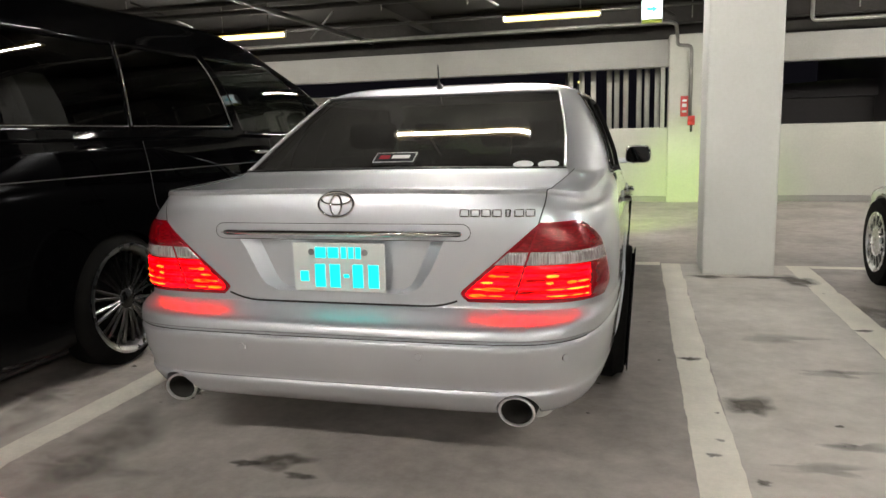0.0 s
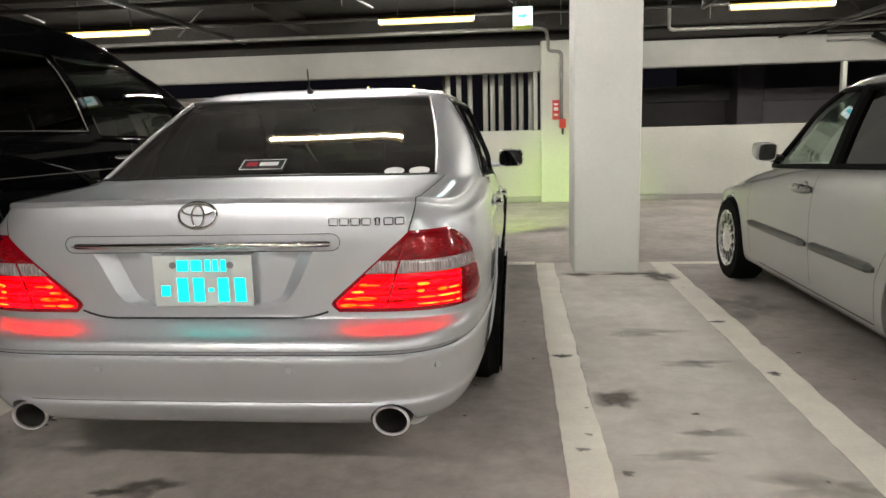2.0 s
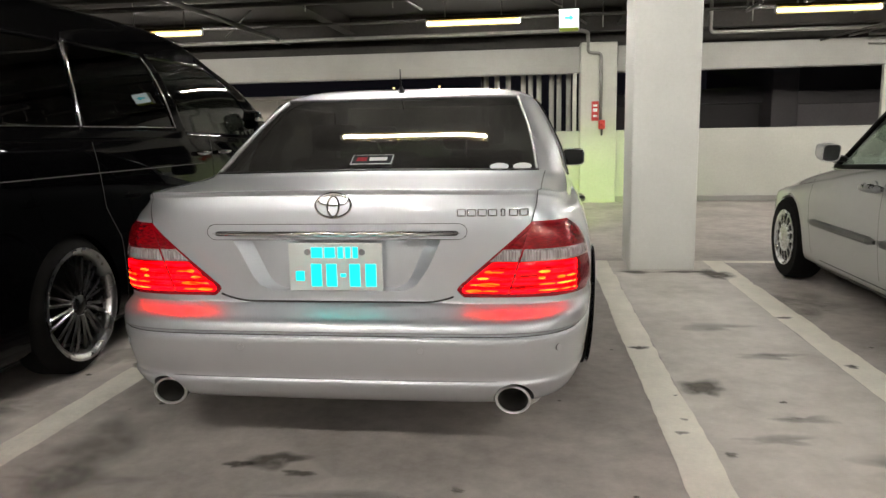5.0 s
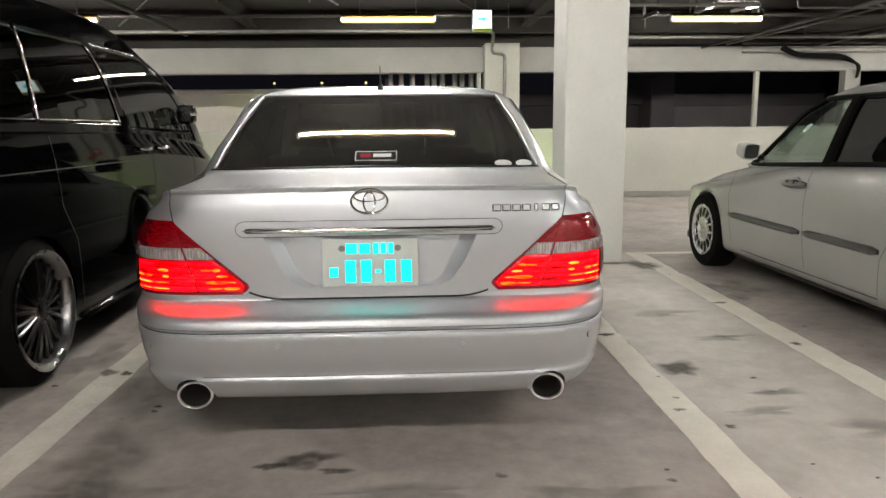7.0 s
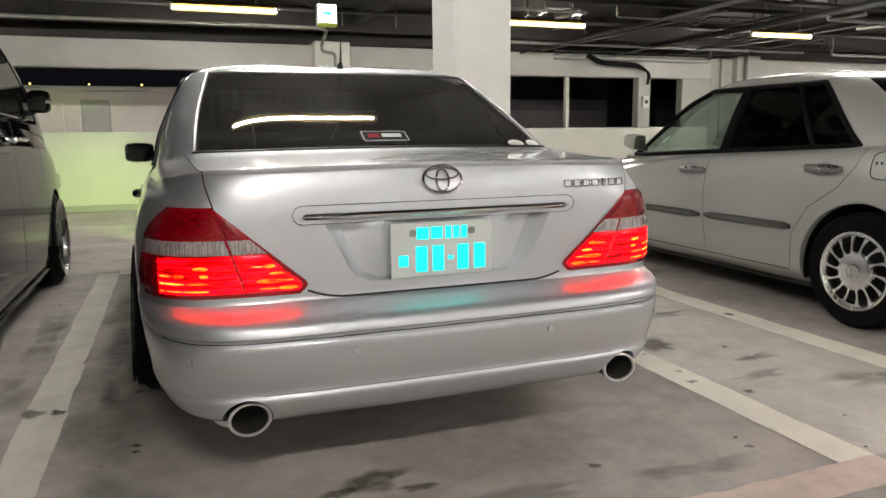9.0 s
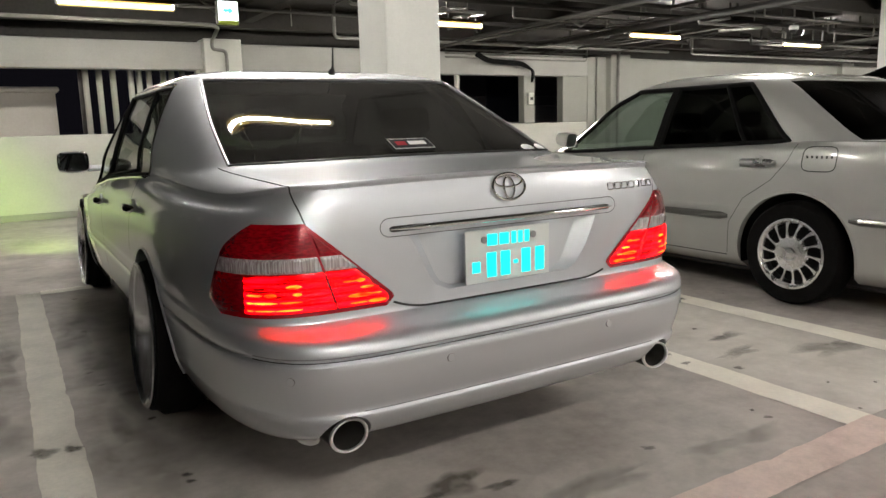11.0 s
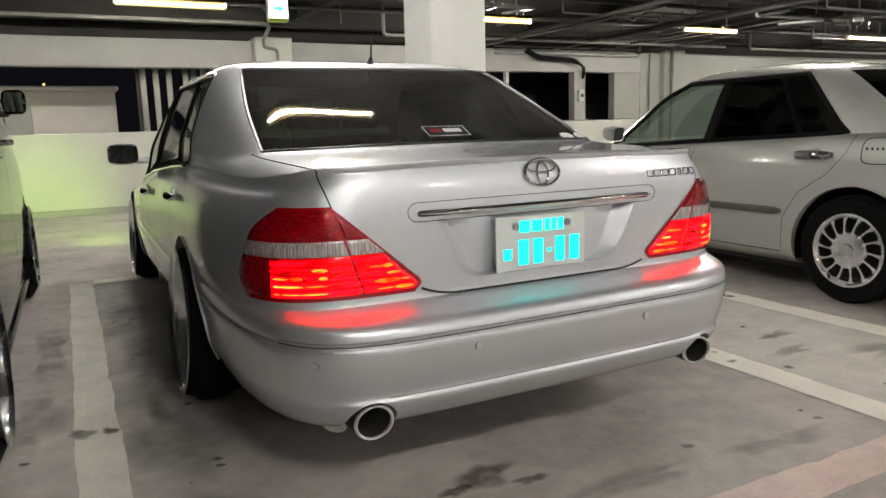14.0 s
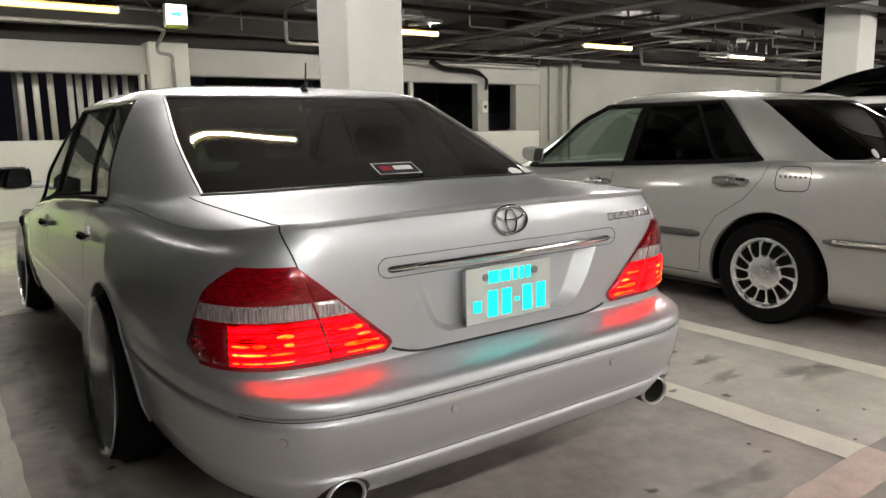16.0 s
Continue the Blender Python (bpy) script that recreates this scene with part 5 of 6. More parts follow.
    for k in range(6):
        y = 1.045 - 0.029 * k
        p = skin.flank(y, 0.880, -1, 0.001)
        part("mark_bar", box(p.x - 0.001, p.x + 0.001, y - 0.0055, y + 0.0055, 0.872, 0.887), SEAM, flap)
    # tail and head lights
    for s in (-1, 1):
        shade(part("tail_light", skin_band(skin, 0.60, 0.80, lambda z: 0.42, lambda z: 0.98, s, 8, 30, 0.006), DEEP_RED, car, "unlit red tail light"), 60)
        p = skin.flank(4.45, 0.58, s)
        part("headlamp", box(min(p.x - s * 0.02, p.x - s * 0.12), max(p.x - s * 0.02, p.x - s * 0.12), 4.38, 4.50, 0.53, 0.61, 0.02, segments=2), CLEAR_LENS, car, smooth=True)
    for sx, sy, wide in ((-0.36, 2.35, 0.24), (0.36, 2.35, 0.24), (0.0, 1.30, 0.60)):
        seat = part("seat", box(sx - wide, sx + wide, sy - 0.07, sy + 0.07, 0.60, 1.02, 0.05, segments=3), CABIN, car, "dark upholstered seat", True)
        for hx in ((sx,) if wide < 0.3 else (-0.34, 0.34)):
            part("headrest", box(hx - 0.12, hx + 0.12, sy - 0.08, sy + 0.02, 1.04, 1.16, 0.035, segments=3), CABIN, seat, smooth=True)
    wheel_ring = sweep([(0.19 * math.cos(t) + 0.36, 2.95 + 0.06 * math.sin(t), 0.93 + 0.18 * math.sin(t)) for t in np.linspace(0, math.tau, 28, endpoint=False)], 0.014, 8, closed=True)
    part("steering_wheel", wheel_ring, BLACK_TRIM, car, smooth=True)
    part("parcel_sticker", sweep([(-0.50, 0.70, 1.002), (-0.50, 0.697, 1.004)], 0.03, 20), WHITE_PAINT, car, "small round pale sticker")
    part("underbody", box(-0.74, 0.74, 0.3, 4.5, 0.13, 0.22, 0.02), BLACK_TRIM, car)
    put_wheels(car, [(-0.785, AXLES_B[0]), (-0.785, AXLES_B[1]), (0.785, AXLES_B[0]), (0.785, AXLES_B[1])], 0.310, 0.205, 0.205, 14, ALLOY, "broad")
    return car


GREY_TRIM = plain("grey_trim", (0.085, 0.085, 0.08), 0.4)
saloon((3.465, -0.27, 0), SILVER_B, "pale silver saloon car with rubbing strips on its doors")
saloon((6.25, -0.25, 0), WHITE_CAR, "white saloon car parked in a far bay")


# ---- the black van ----
V_LOW = [
    (0.16, 0.80, 0.14, 4.50, 0.16), (0.21, 0.875, 0.05, 4.68, 0.20), (0.36, 0.893, 0.01, 4.78, 0.34), (0.55, 0.900, 0.0, 4.80, 0.52), (0.80, 0.900, 0.0, 4.78, 0.72), (0.98, 0.896, 0.0, 4.70, 0.86),
    (1.08, 0.888, 0.005, 4.56, 0.94), (1.15, 0.878, 0.015, 4.40, 1.02),
]
V_CABIN = [
    (1.145, 0.879, 0.015, 4.46, 1.02), (1.22, 0.870, 0.02, 4.28, 1.20), (1.38, 0.850, 0.03, 4.00, 1.38), (1.54, 0.822, 0.05, 3.62, 1.54), (1.66, 0.786, 0.09, 3.22, 1.66),
    (1.76, 0.752, 0.16, 2.92, 1.76), (1.83, 0.690, 0.30, 2.60, 1.83), (1.872, 0.55, 0.60, 2.30, 1.872), (1.890, 0.38, 0.9, 2.1, 1.890), (1.898, 0.2, 1.2, 1.9, 1.898),
]
AXLES_V = (1.05, 3.95)


def van(at):
    car = thing("black_van", at, "glossy black people carrier with multi-spoke chrome wheels", "van")
    car_paint[car.name] = BLACK_PAINT
    skin = Shell(V_LOW, 4, 12.0, 7.0)
    shell = part("body", skin.mesh(cap_low=True, cap_high=True, dark_cap=True), [BLACK_PAINT, BLACK_TRIM], car)
    cut(shell, [arch(y, 0.33, 0.365, s, 0.98) for y in AXLES_V for s in (-1, 1)])
    shade(shell, 35)
    cab = Shell(V_CABIN, 4, 12.0, 8.0, mid=1.6)
    n = len(cab.angles)
    r = index_at(cab, 4, x_frac=0.93)
    k0, k1, k2, k3, k4 = (index_at(cab, 0, y=v) for v in (0.18, 1.24, 2.24, 2.38, 3.72))
    f = index_at(cab, 0, y=4.28)
    windows(cab, [("rear_window", VAN_GLASS, 0, r, 2, 15), ("side_window", VAN_GLASS, k0, k1 - 2, 4, 15), ("sliding_door_window", VAN_GLASS, k1 + 1, k2, 4, 15),
                  ("front_door_window", VAN_CLEAR, k3, k4, 3, 15), ("windscreen", VAN_CLEAR, f, n - 1, 1, 16)], car)
    for s in (-1, 1):
        for a, b in ((k0, k1 - 2), (k1 + 1, k2)):
            pts = [Vector((s * (p[0] + 0.003), p[1], p[2])) for p in (cab.ring(cab.rows[4])[k] for k in range(a, b))]
            part("window_moulding", sweep(pts, 0.005, 6), CHROME, car, "bright strip under the window", True)
        for k in (k1, k2):
            pts = [Vector((s * (p[0] + 0.002), p[1], p[2])) for p in (cab.ring(q)[k] for q in cab.rows[4:16])]
            part("window_post", sweep(pts, 0.006, 6), CHROME, car, "bright strip on the window pillar", True)
        for pairs in ([(1.30, 1.14), (1.34, 0.80), (1.46, 0.62), (1.50, 0.22)], [(2.67, 1.14), (2.67, 0.22)], [(3.62, 1.14), (3.58, 0.70), (3.50, 0.22)], [(0.30, 0.98), (1.30, 0.98), (2.67, 0.98)]):
            part("door_seam", strip_on(skin, pairs, 0.006, 0.002, 10, flank=s), SEAM, car)
        for hy in (2.51, 2.83):
            p = skin.flank(hy, 1.05, s)
            part("door_handle", sweep([p + Vector((0, -0.09, 0)), p + Vector((s * 0.028, -0.07, 0)), p + Vector((s * 0.034, 0, 0)), p + Vector((s * 0.028, 0.07, 0)), p + Vector((0, 0.09, 0))], [0.010, 0.015, 0.016, 0.015, 0.010], 10), CHROME, car, "chrome door handle", True)
        mb = box(-0.062, 0.062, -0.05, 0.08, -0.07, 0.07, 0.035, segments=4)
        mirror = shade(part("door_mirror", mb, BLACK_PAINT, car, "black door mirror with a bright cap"), 60)
        mirror.matrix_basis = pose(s * 0.935, 3.33, 1.28)
        part("mirror_cap", box(-0.065, 0.065, -0.053, 0.083, -0.012, 0.022, 0.010, segments=2), CHROME, mirror, "bright cap strip", True)
        part("mirror_glass", box(-0.048, 0.048, -0.0555, -0.0535, -0.055, 0.055, 0.001), MIRROR, mirror)
        part("mirror_arm", box(-0.08 * s - 0.05, -0.08 * s + 0.05, 0.0, 0.05, -0.085, -0.05, 0.01), BLACK_TRIM, mirror)
        side = [skin.flank(y, 0.205, s, 0.004) for y in np.linspace(1.5, 3.5, 12)]
        part("side_skirt", sweep(side, 0.022, 8), BLACK_PAINT, car, smooth=True)
        shade(part("tail_light", skin_band(skin, 0.80, 1.12, lambda z: 0.62, lambda z: 0.95, s, 8, 20, 0.006), DEEP_RED, car, "unlit red tail light"), 60)
        p = skin.flank(4.40, 0.72, s)
        part("headlamp", box(min(p.x, p.x - s * 0.08), max(p.x, p.x - s * 0.08), 4.32, 4.60, 0.66, 0.78, 0.02, segments=2), CLEAR_LENS, car, smooth=True)
    part("underbody", box(-0.76, 0.76, 0.3, 4.4, 0.12, 0.2, 0.02), BLACK_TRIM, car)
    for sx, sy in ((-0.4, 2.9), (0.4, 2.9), (-0.4, 1.7), (0.4, 1.7), (-0.4, 0.7), (0.4, 0.7)):
        part("seat", box(sx - 0.24, sx + 0.24, sy - 0.08, sy + 0.06, 0.7, 1.32, 0.05, segments=3), CABIN, car, "dark upholstered seat", True)
    put_wheels(car, [(-0.80, AXLES_V[0]), (-0.80, AXLES_V[1]), (0.80, AXLES_V[0]), (0.80, AXLES_V[1])], 0.345, 0.275, 0.235, 12, DULL_ALLOY, "thin", 1.0)
    return car


black_van = van((-2.46, -0.05, 0))
other_van = copy_thing(black_van, pose(8.75, 0.2, 0))
tagged(other_van, "black people carrier parked in a distant bay", "van")


# ---- fittings of the hall ----
# exit sign hung under the deck
sign = thing("exit_sign", (1.095, 7.04, 2.36), "lit white emergency sign box with a cyan arrow", "sign")
part("sign_case", box(-0.122, 0.122, -0.045, 0.045, 0, 0.255, 0.008), WHITE_PAINT, sign)
part("sign_face", box(-0.112, 0.112, -0.0485, -0.0455, 0.035, 0.245, 0.001), SIGN_FACE, sign, "glowing white face")
arrow = bmesh.new()
tip = [arrow.verts.new((x, -0.051, z)) for x, z in ((-0.06, 0.125), (0.005, 0.125), (0.005, 0.095), (0.065, 0.142), (0.005, 0.190), (0.005, 0.160), (-0.06, 0.160))]
arrow.faces.new(tip)
back_face = bmesh.ops.extrude_face_region(arrow, geom=list(arrow.faces))
bmesh.ops.translate(arrow, verts=[v for v in back_face["geom"] if isinstance(v, bmesh.types.BMVert)], vec=(0, 0.002, 0))
part("sign_arrow", arrow, SIGN_GREEN, sign, "cyan arrow")
part("sign_foot", box(-0.115, 0.115, -0.046, 0.046, -0.006, 0.03, 0.002), plain("lime_strip", (0.45, 0.55, 0.05), 0.5), sign)
for sx in (-0.08, 0.08):
    part("sign_rod", sweep([(sx, 0, 0.25), (sx, 0, CEIL - 2.36)], 0.007, 6), STEEL, sign)
far_sign = copy_thing(sign, pose(15.2, 5.4, 2.30))


def pipe(name, points, radius, material, text, category="pipe", sides=10, rounding=0.07):
    ob = part(name, sweep(bend(points, rounding), radius, sides), material, smooth=True)
    return tagged(ob, text, category)


# pipes along the wall and the drop at the pilaster
P_Y, P_Z = 8.7, 2.575
pipe("water_pipe", [(-24, P_Y, P_Z), (1.34, P_Y, P_Z), (1.45, P_Y + 0.1, P_Z - 0.02), (1.50, WALL_Y - 0.2, 2.44), (1.50, WALL_Y - 0.2, 2.33), (1.70, WALL_Y - 0.2, 2.31), (1.70, WALL_Y - 0.2, 1.24)], 0.026, STEEL, "galvanised pipe along the wall, dropping at the pilaster")
pipe("water_pipe", [(3.15, P_Y, CEIL), (3.15, P_Y, 2.48), (10.4, P_Y, 2.48)], 0.026, STEEL, "galvanised pipe under the deck")
pipe("water_pipe", [(11.1, P_Y, CEIL), (11.1, P_Y, 2.46), (30, P_Y, 2.46)], 0.026, STEEL, "galvanised pipe under the deck")
pipe("drain_pipe", [(9.72, WALL_Y - 0.2, CEIL), (9.72, WALL_Y - 0.2, 0.1)], 0.038, STEEL, "galvanised drain pipe on the pilaster")
pipe("conduit", [(9.25, WALL_Y - 0.06, 2.44), (9.25, WALL_Y - 0.06, 0.9)], 0.02, STEEL, "thin conduit on the wall")
for y, z, r, m in ((6.35, 2.70, 0.035, DARK_STEEL), (5.35, 2.62, 0.030, DARK_STEEL), (3.3, 2.68, 0.040, DARK_STEEL), (1.2, 2.66, 0.030, DARK_STEEL), (-0.9, 2.68, 0.040, DARK_STEEL), (7.8, 2.66, 0.022, DARK_STEEL)):
    pipe("ceiling_pipe", [(-25, y, z), (33, y, z)], r, m, "long pipe hung under the deck")
for x, r, z in ((5.6, 0.028, 2.56), (7.15, 0.045, 2.52), (13.4, 0.03, 2.58), (-3.2, 0.03, 2.6)):
    pipe("ceiling_pipe", [(x, -14, z), (x, 9.2, z)], r, DARK_STEEL, "pipe across the hall under the deck")
for k, x in enumerate((4.9, 5.3, 6.3, 6.75, 7.7, 8.3, 8.8)):
    pipe("ceiling_conduit", [(x, 9.45, 2.40 + 0.05 * (k % 3)), (x + 0.5, 8.0, 2.50 + 0.04 * (k % 2)), (x + 0.9, 6.0, 2.62)], 0.013, STEEL if k % 2 else DARK_STEEL, "thin conduit under the deck")
for z in (2.34, 2.41, 2.47):
    pipe("wall_conduit", [(5.6, WALL_Y - 0.09, z), (8.95, WALL_Y - 0.09, z), (8.95, WALL_Y - 0.09, CEIL)], 0.017, STEEL, "thin conduits over the wall opening")
# thick black cables that bend down to the junction post
for k in range(3):
    pipe("cable", [(6.20, WALL_Y - 0.22 + 0.03 * k, 2.42 - 0.02 * k), (6.45, WALL_Y - 0.22 + 0.03 * k, 2.30 - 0.02 * k), (7.25, WALL_Y - 0.22 + 0.03 * k, 2.27 - 0.025 * k), (7.52 + 0.02 * k, WALL_Y - 0.16, 2.12), (7.54, WALL_Y - 0.1, 1.92)], 0.021, MATTE, "thick black cable bent down to a post", "cable", rounding=0.16)
# hangers and diagonal braces under the deck
rnd = random.Random(3)
for k in range(26):
    x = -10 + 1.15 * k + rnd.uniform(-0.3, 0.3)
    y = rnd.choice((8.6, 6.35, 5.35, 3.3))
    pipe("hanger", [(x, y, CEIL), (x, y, 2.60)], 0.008, STEEL, "thin steel hanger rod under the deck", "hanger", 6)
for k in range(14):
    x, y = -9.5 + 2.07 * k, (6.2, 7.9)[k % 2]
    pipe("brace", [(x, y, CEIL - 0.05), (x + (0.55 if k % 3 else -0.6), y + 0.5, 2.62)], 0.016, DARK_STEEL, "diagonal steel brace under the deck", "brace", 6)
# stepped conduits and short bars that crowd the deck
rnd = random.Random(17)
for k in range(26):
    x, y = rnd.uniform(2.2, 17.0), rnd.choice((5.0, 5.7, 6.6, 7.4, 8.2, 8.9))
    long, low = rnd.uniform(0.9, 2.8), rnd.uniform(2.46, 2.62)
    if k % 3 == 0:
        line_of = [(x, y, low + 0.17), (x + 0.25 * long, y, low + 0.17), (x + 0.25 * long, y, low), (x + long, y, low), (x + long, y, CEIL)]
    elif k % 3 == 1:
        line_of = [(x, y, CEIL), (x, y, low), (x + long, y, low), (x + long, y + 0.8, low + 0.05)]
    else:
        line_of = [(x, y, low + 0.1), (x + 0.3 * long, y + 0.6, low + 0.1), (x + 0.4 * long, y + 0.6, low + 0.24), (x + long, y + 0.6, low + 0.24)]
    pipe("stepped_conduit", line_of, rnd.choice((0.012, 0.016, 0.022)), STEEL if rnd.random() < 0.4 else DARK_STEEL, "stepped steel conduit under the deck", "conduit", 8, 0.04)
for k in range(18):
    x, y = rnd.uniform(2.0, 16.0), rnd.uniform(4.8, 8.8)
    bracket = box(x - 0.02, x + 0.02, y - 0.3, y + 0.3, 2.60, 2.64, 0.004)
    box(x - 0.012, x + 0.012, y - 0.28, y - 0.26, 2.64, CEIL, bm=bracket)
    box(x - 0.012, x + 0.012, y + 0.26, y + 0.28, 2.64, CEIL, bm=bracket)
    tagged(part("pipe_bracket", bracket, DARK_STEEL), "dark steel trapeze bracket under the deck", "bracket")
# small dome camera
dome = thing("dome_camera", (9.8, 5.6, 2.50), "small white dome camera under the deck", "camera")
part("dome_base", lathe([(0, 0.07), (0.07, 0.07), (0.075, 0.03), (0.07, 0.0), (0, 0.0)], 24, "z"), WHITE_PAINT, dome, smooth=True)
part("dome_glass", lathe([(0.06, 0.0), (0.05, -0.035), (0.03, -0.055), (0.0, -0.062)], 24, "z"), plain("smoked_dome", (0.02, 0.02, 0.02), 0.05), dome, smooth=True)
part("dome_rod", sweep([(0, 0, 0.06), (0, 0, CEIL - 2.5)], 0.014, 8), STEEL, dome)

# red fire fittings on the pilaster
red = thing("fire_sign", (1.62, WALL_Y - 0.15, 1.29), "red fire equipment plate with white marks", "sign")
part("sign_plate", box(-0.055, 0.055, -0.012, 0.0, 0, 0.30, 0.003), RED_PAINT, red)
for z0, h in ((0.22, 0.03), (0.14, 0.05), (0.06, 0.03)):
    part("mark_bar", box(-0.032, 0.032, -0.0145, -0.0125, z0, z0 + h), WHITE_PAINT, red)
valve = thing("fire_valve", (1.72, WALL_Y - 0.2, 1.06), "red fire pipe valve with a black hose end", "valve")
part("valve_body", box(-0.05, 0.05, -0.05, 0.05, 0.10, 0.24, 0.015, segments=2), RED_PAINT, valve)
part("valve_cap", sweep([(0, -0.05, 0.17), (0, -0.09, 0.17)], 0.032, 16), RED_PAINT, valve, smooth=True)
part("hose_end", sweep([(0, 0, 0.11), (0, 0, 0.0)], [0.02, 0.014], 10), BLACK_TRIM, valve, smooth=True)
part("valve_bracket", box(-0.02, 0.02, 0.045, 0.062, 0.12, 0.22, 0.003), STEEL, valve)

# posts in the openings, and the upright bars beyond
post = thing("window_post", (5.93, WALL_Y + 0.06, PARAPET), "white steel post in the wall opening", "post")
part("post_shaft", box(-0.035, 0.035, -0.04, 0.04, 0, LINTEL - PARAPET, 0.005), WALL, post)
jpost = thing("junction_post", (7.50, WALL_Y + 0.02, PARAPET - 0.03), "white boxed post with an electric box on it", "post")
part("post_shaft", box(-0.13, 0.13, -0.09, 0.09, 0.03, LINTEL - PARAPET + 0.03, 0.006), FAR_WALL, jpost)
part("electric_box", box(-0.07, 0.07, -0.16, -0.088, 0.38, 0.60, 0.01), WALL, jpost)
part("box_label", box(-0.03, 0.03, -0.1635, -0.1605, 0.46, 0.52), SEAM, jpost)
for x in (1.31,):
    frame_strip = box(x - 0.03, x + 0.03, WALL_Y - 0.012, WALL_Y + 0.1, PARAPET, LINTEL, 0.004)
    tagged(part("trim", frame_strip, WALL), "pale edge strip beside the opening", "trim", kind="structure")
screen = thing("bar_screen", (0, 10.35, 0.9), "row of round pale bars outside the opening", "screen")
for x in (-0.14, 0.045, 0.235, 0.49, 0.61, 0.755, 0.965, 1.09, 1.25):
    part("bar", sweep([(x, 0.0 if x < 0.4 else 0.04, 0), (x, 0.0 if x < 0.4 else 0.04, 1.6)], 0.042, 12), WALL, screen, smooth=True)
part("rail", box(-0.25, 1.4, 0.06, 0.1, 0.15, 0.2), DARK_STEEL, screen)
part("rail", box(-0.25, 1.4, 0.06, 0.1, 1.45, 1.5), DARK_STEEL, screen)
for x in (-0.2, 1.35):
    part("leg", box(x - 0.03, x + 0.03, 0.05, 0.11, -0.9, 1.5), DARK_STEEL, screen)

# outside: a pale site hut, a dark block and distant lamps
HUT = surface("pale_panel", (0.62, 0.57, 0.50), (0.78, 0.73, 0.66), 0.6, scale=1.2, fine=25, bump=0.1)
hut = thing("site_hut", (-4.47, 12.0, 0), "pale panelled hut standing outside the openings", "building")
part("hut_wall", box(-4.0, 4.0, 0, 3.0, 0, 1.85, 0.02), HUT, hut)
for k in range(9):
    part("panel_rib", box(-4.0 + k - 0.02, -4.0 + k + 0.02, -0.025, 0.0, 0.0, 1.85), HUT, hut)
part("hut_roof", box(-4.08, 4.08, -0.08, 3.08, 1.85, 1.93, 0.02), HUT, hut)
part("hut_door", box(2.3, 2.75, -0.03, 0.0, 0.0, 1.7, 0.01), WALL, hut)
def night_wall(name, v):
    return surface(name, (v * 0.84, v * 0.78, v * 0.82), (v * 1.16, v * 1.08, v * 1.08), 0.8, scale=0.8, fine=20, bump=0.1)


BLOCK, BLOCK_FOOT, BLOCK_BAND = night_wall("dark_facade", 0.095), night_wall("pale_facade_foot", 0.29), night_wall("facade_band", 0.19)
block = thing("dark_building", (12.2, 14.5, 0), "dark building outside in the night with a paler foot", "building")
part("block_wall", box(-5.9, 14, 0, 6, 0, 7.0, 0.05), BLOCK, block)
part("wall_foot", box(-5.9, 14, -0.05, 0.0, 0, 1.61, 0.01), BLOCK_FOOT, block, "paler foot of the wall")
part("wall_band", box(-5.9, 14, -0.04, 0.0, 1.614, 1.89, 0.01), BLOCK_BAND, block)
part("corner_pillar", box(-6.45, -5.902, -0.15, 6, 0, 7.0, 0.02), BLOCK_BAND, block)
PANE = plain("dim_pane", (0.03, 0.032, 0.04), 0.5, spec=0.1)
for k in range(2, 7):
    w = part("block_window", box(-7.5 + 2.6 * k, -6.0 + 2.6 * k, -0.09, -0.052, 1.2, 2.6, 0.01), PANE, block)
    part("pane_sill", box(-7.6 + 2.6 * k, -5.9 + 2.6 * k, -0.15, -0.052, 1.10, 1.19, 0.01), BLOCK_FOOT, w)
house = thing("low_house", (4.2, 15.2, 0), "low dark house with a shallow roof outside", "building")
part("house_wall", box(-1.9, 1.75, 0, 4, 0, 1.68, 0.02), BLOCK, house)
bm = bmesh.new()
ends = [[bm.verts.new((x, y, z)) for x, z in ((-2.1, 1.685), (1.8, 1.685), (1.8, 1.98), (1.15, 2.04), (-2.1, 1.90))] for y in (-0.25, 4.2)]
bm.faces.new(ends[0])
bm.faces.new(ends[1][::-1])
for i in range(5):
    bm.faces.new((ends[0][i], ends[1][i], ends[1][(i + 1) % 5], ends[0][(i + 1) % 5]))
bmesh.ops.recalc_face_normals(bm, faces=bm.faces)
part("house_roof", bm, night_wall("dim_roof", 0.125), house, "dim purple-grey roof")
LAMP_FAR = glowing("distant_lamp", (1.0, 0.80, 0.25), 2.2)
for x, y, h in ((-6.3, 34, 3.3), (-4.0, 34, 3.3), (-1.85, 34, 3.3)):
    lamp = thing("distant_lamp", (x, y, 0), "small yellow lamp on a dark pole outside", "street lamp", "lamps outside")
    part("pole", sweep([(0, 0, 0), (0, 0, h)], 0.05, 8), DARK_STEEL, lamp)
    part("globe", lathe([(0, 0.05), (0.035, 0.035), (0.05, 0.0), (0.035, -0.035), (0, -0.05)], 16, "z"), LAMP_FAR, lamp, "glowing yellow globe", True).matrix_basis = pose(0, 0, h + 0.1)

# the strip between the bays, of cleaner concrete
tagged(part("strip_slab", box(1.317, 2.132, -0.337, 4.19, -0.05, 0.0022), PALE_DECK), "cleaner pale concrete strip between the bays", "floor", kind="structure")

# ---- stains and painted shade on the floor ----
STAIN = surface("oil_stain", (0.11, 0.098, 0.082), (0.19, 0.17, 0.148), 0.8, scale=8, fine=60, bump=0.05)
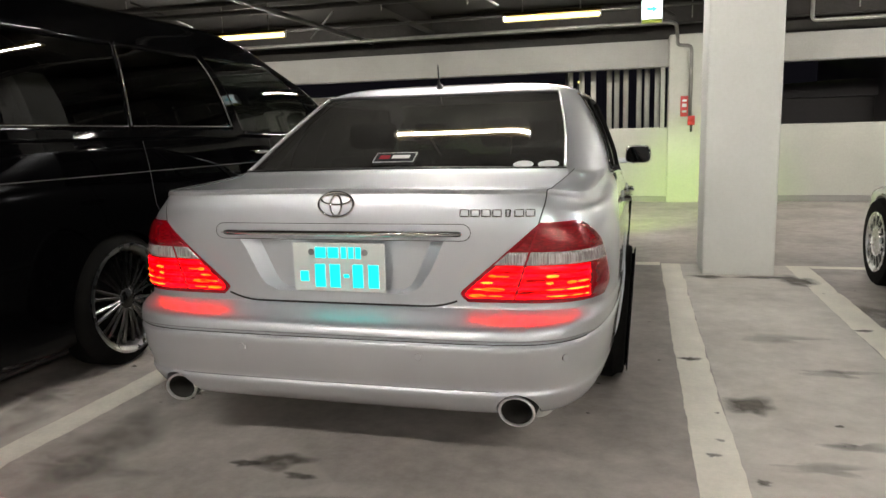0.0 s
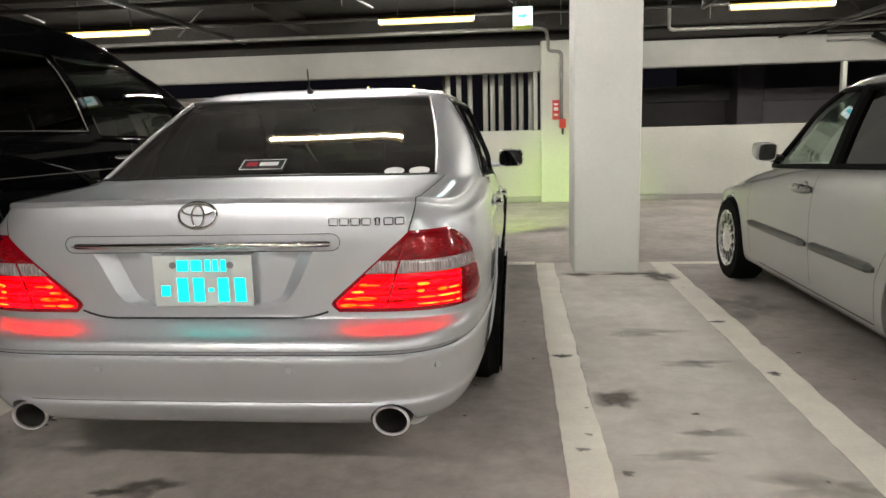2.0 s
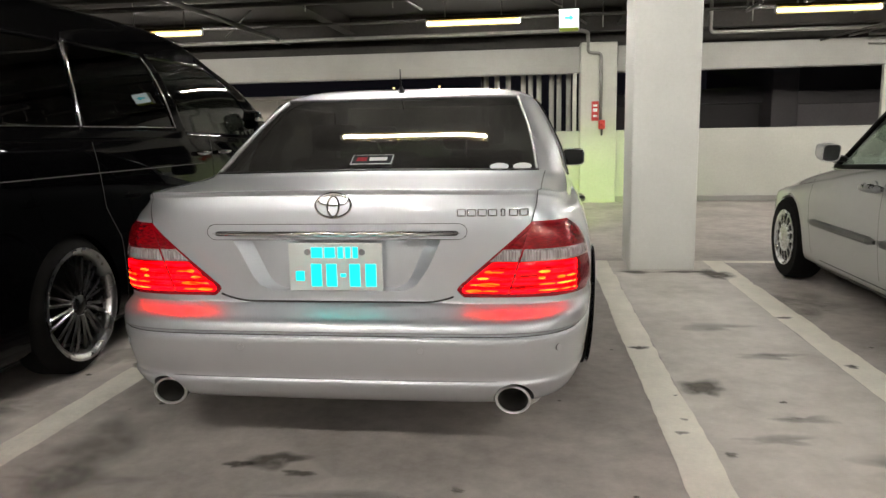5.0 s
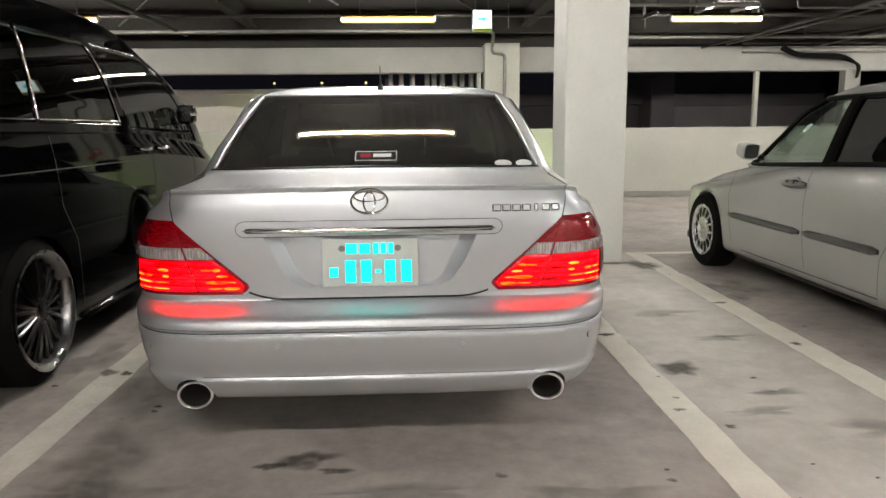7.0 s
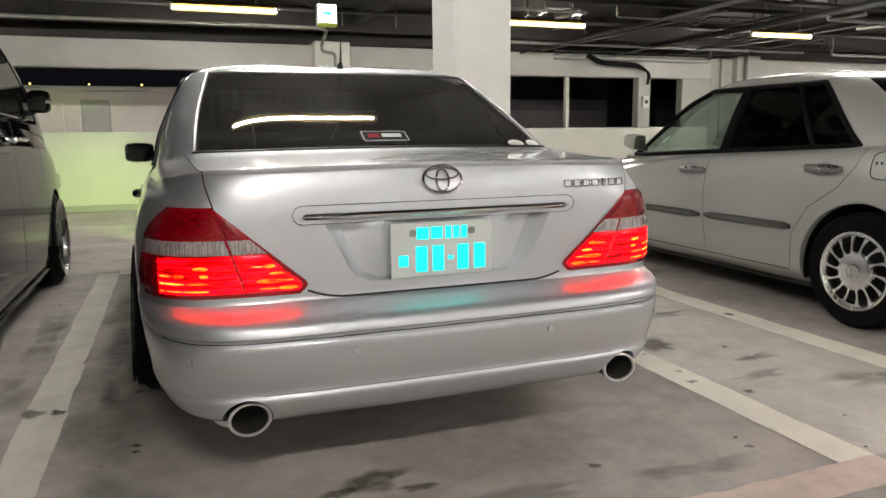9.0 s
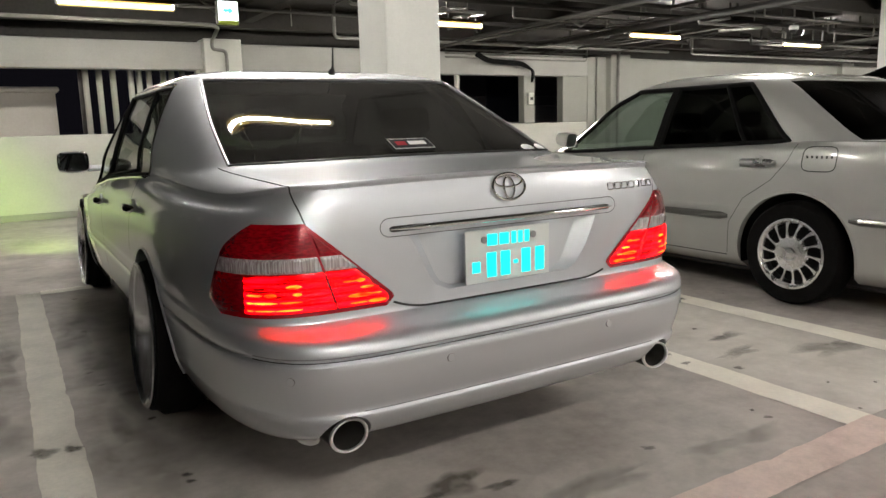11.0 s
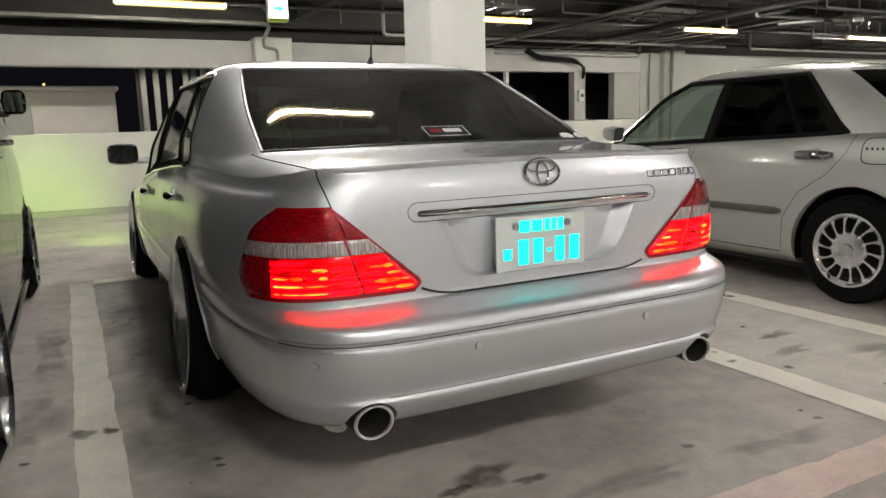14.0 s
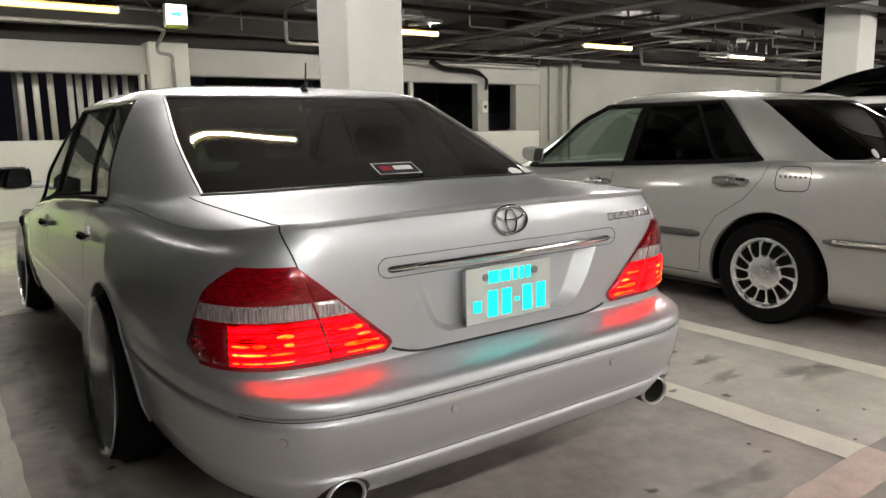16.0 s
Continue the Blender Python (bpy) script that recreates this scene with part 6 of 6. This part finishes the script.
FAINT = surface("faint_stain_and_shade", (0.24, 0.228, 0.21), (0.36, 0.345, 0.32), 0.55, scale=6, fine=40, bump=0.05)


def patchy(material, scale, low, high):
    """Lets the floor show through a stain in cloudy gaps."""
    nt = material.node_tree
    p, out = nt.nodes["Principled BSDF"], nt.nodes["Material Output"]
    co = nt.nodes.new("ShaderNodeTexCoord")
    cloud = add(nt, "ShaderNodeTexNoise", Scale=scale, Detail=6.0, Roughness=0.65)
    nt.links.new(co.outputs["Object"], cloud.inputs["Vector"])
    rr = nt.nodes.new("ShaderNodeMapRange")
    rr.inputs["From Min"].default_value, rr.inputs["From Max"].default_value = low, high
    nt.links.new(cloud.outputs["Fac"], rr.inputs["Value"])
    # thins out toward the rim
    rim = nt.nodes.new("ShaderNodeAttribute")
    rim.attribute_name = "cover"
    both_ways = nt.nodes.new("ShaderNodeMath")
    both_ways.operation = "MULTIPLY"
    nt.links.new(rr.outputs[0], both_ways.inputs[0])
    nt.links.new(rim.outputs["Fac"], both_ways.inputs[1])
    nt.links.new(both_ways.outputs[0], p.inputs["Alpha"])


patchy(FAINT, 5.0, 0.25, 0.95)
patchy(STAIN, 11.0, 0.10, 0.62)


def stain(x, y, rx, ry, seed, material=STAIN, lift=0.0015, spikes=0.35):
    r = random.Random(seed)
    ph = [r.uniform(0, math.tau) for _ in range(6)]
    bm = bmesh.new()
    cover = bm.verts.layers.float.new("cover")
    rings = []
    for share, amount in ((1.0, 0.0), (0.84, 0.30), (0.66, 0.62), (0.45, 0.85)):
        ring = []
        for k in range(48):
            t = k * math.tau / 48
            f = share * (1 + spikes * sum(math.sin((j + 2) * t + ph[j]) / (j + 2) for j in range(6)))
            v = bm.verts.new((x + rx * f * math.cos(t), y + ry * f * math.sin(t), lift))
            v[cover] = amount
            ring.append(v)
        rings.append(ring)
    for p, q in zip(rings, rings[1:]):
        for k in range(48):
            bm.faces.new((p[k], p[(k + 1) % 48], q[(k + 1) % 48], q[k]))
    bm.faces.new(rings[-1])
    return tagged(part("stain_and_shade_patch", bm, material), "dark patch on the concrete: dried stain, and painted shade on the left", "stain", kind="structure")


stain(1.42, 0.96, 0.105, 0.13, 1, STAIN, 0.0065)
stain(-0.25, 0.10, 0.12, 0.075, 2)
stain(2.10, 3.56, 0.13, 0.24, 41, STAIN, 0.0066, 0.3)
stain(1.50, 3.66, 0.16, 0.07, 42, STAIN, 0.0036, 0.3)
stain(1.86, 3.68, 0.20, 0.06, 43, STAIN, 0.0038, 0.3)
stain(-0.13, 0.01, 0.06, 0.03, 7, STAIN, 0.0020)
stain(-0.37, 0.06, 0.05, 0.035, 8, STAIN, 0.0020)
for k, (x, y, rx, ry) in enumerate(((1.57, 0.42, 0.16, 0.05), (1.75, 0.62, 0.12, 0.05), (1.70, 2.0, 0.2, 0.10), (1.85, 1.45, 0.18, 0.06), (0.1, -0.15, 0.3, 0.05), (0.75, -0.2, 0.22, 0.06), (-0.9, -0.1, 0.3, 0.08), (-1.65, 0.5, 0.2, 0.08), (2.45, 2.6, 0.25, 0.4), (2.0, 0.2, 0.25, 0.1))):
    stain(x, y, rx, ry, 20 + k, FAINT, 0.0034, 0.5)
# faint dirt spread wide to paint the left bays' shade into the floor
for k, (x, y, rx, ry) in enumerate(((-1.05, 0.9, 0.14, 0.5), (-1.02, 1.9, 0.16, 0.6), (-1.08, 2.9, 0.14, 0.5), (-1.55, 0.2, 0.16, 0.35), (-1.75, -0.1, 0.3, 0.3), (-2.1, 0.1, 0.4, 0.3), (-1.5, 1.3, 0.12, 0.4), (-2.5, -0.2, 0.5, 0.25), (-1.45, 2.4, 0.10, 0.5), (-0.95, 0.1, 0.2, 0.3), (-1.6, -0.9, 0.5, 0.3), (-2.6, -1.1, 0.6, 0.35))):
    stain(x, y, rx, ry, 60 + k, FAINT, 0.0030 + 0.0001 * k, 0.45)
spots = random.Random(11)
for k in range(46):
    x, y = spots.uniform(-1.9, 2.6), spots.uniform(-0.6, 4.0)
    q = spots.uniform(0.006, 0.016)
    stain(x, y, q * 1.3, q, 100 + k, STAIN, 0.0062, 0.3)
for x, y, q in ((1.235, 0.45, 0.02), (1.37, 0.27, 0.022), (2.18, 2.22, 0.035), (0.43, -0.07, 0.020), (-1.33, 1.10, 0.045), (-1.24, 1.08, 0.03), (1.23, 1.55, 0.04), (2.19, 1.3, 0.03)):
    stain(x, y, q * 1.3, q, int(1000 * abs(x * y)), STAIN, 0.0064, 0.4)
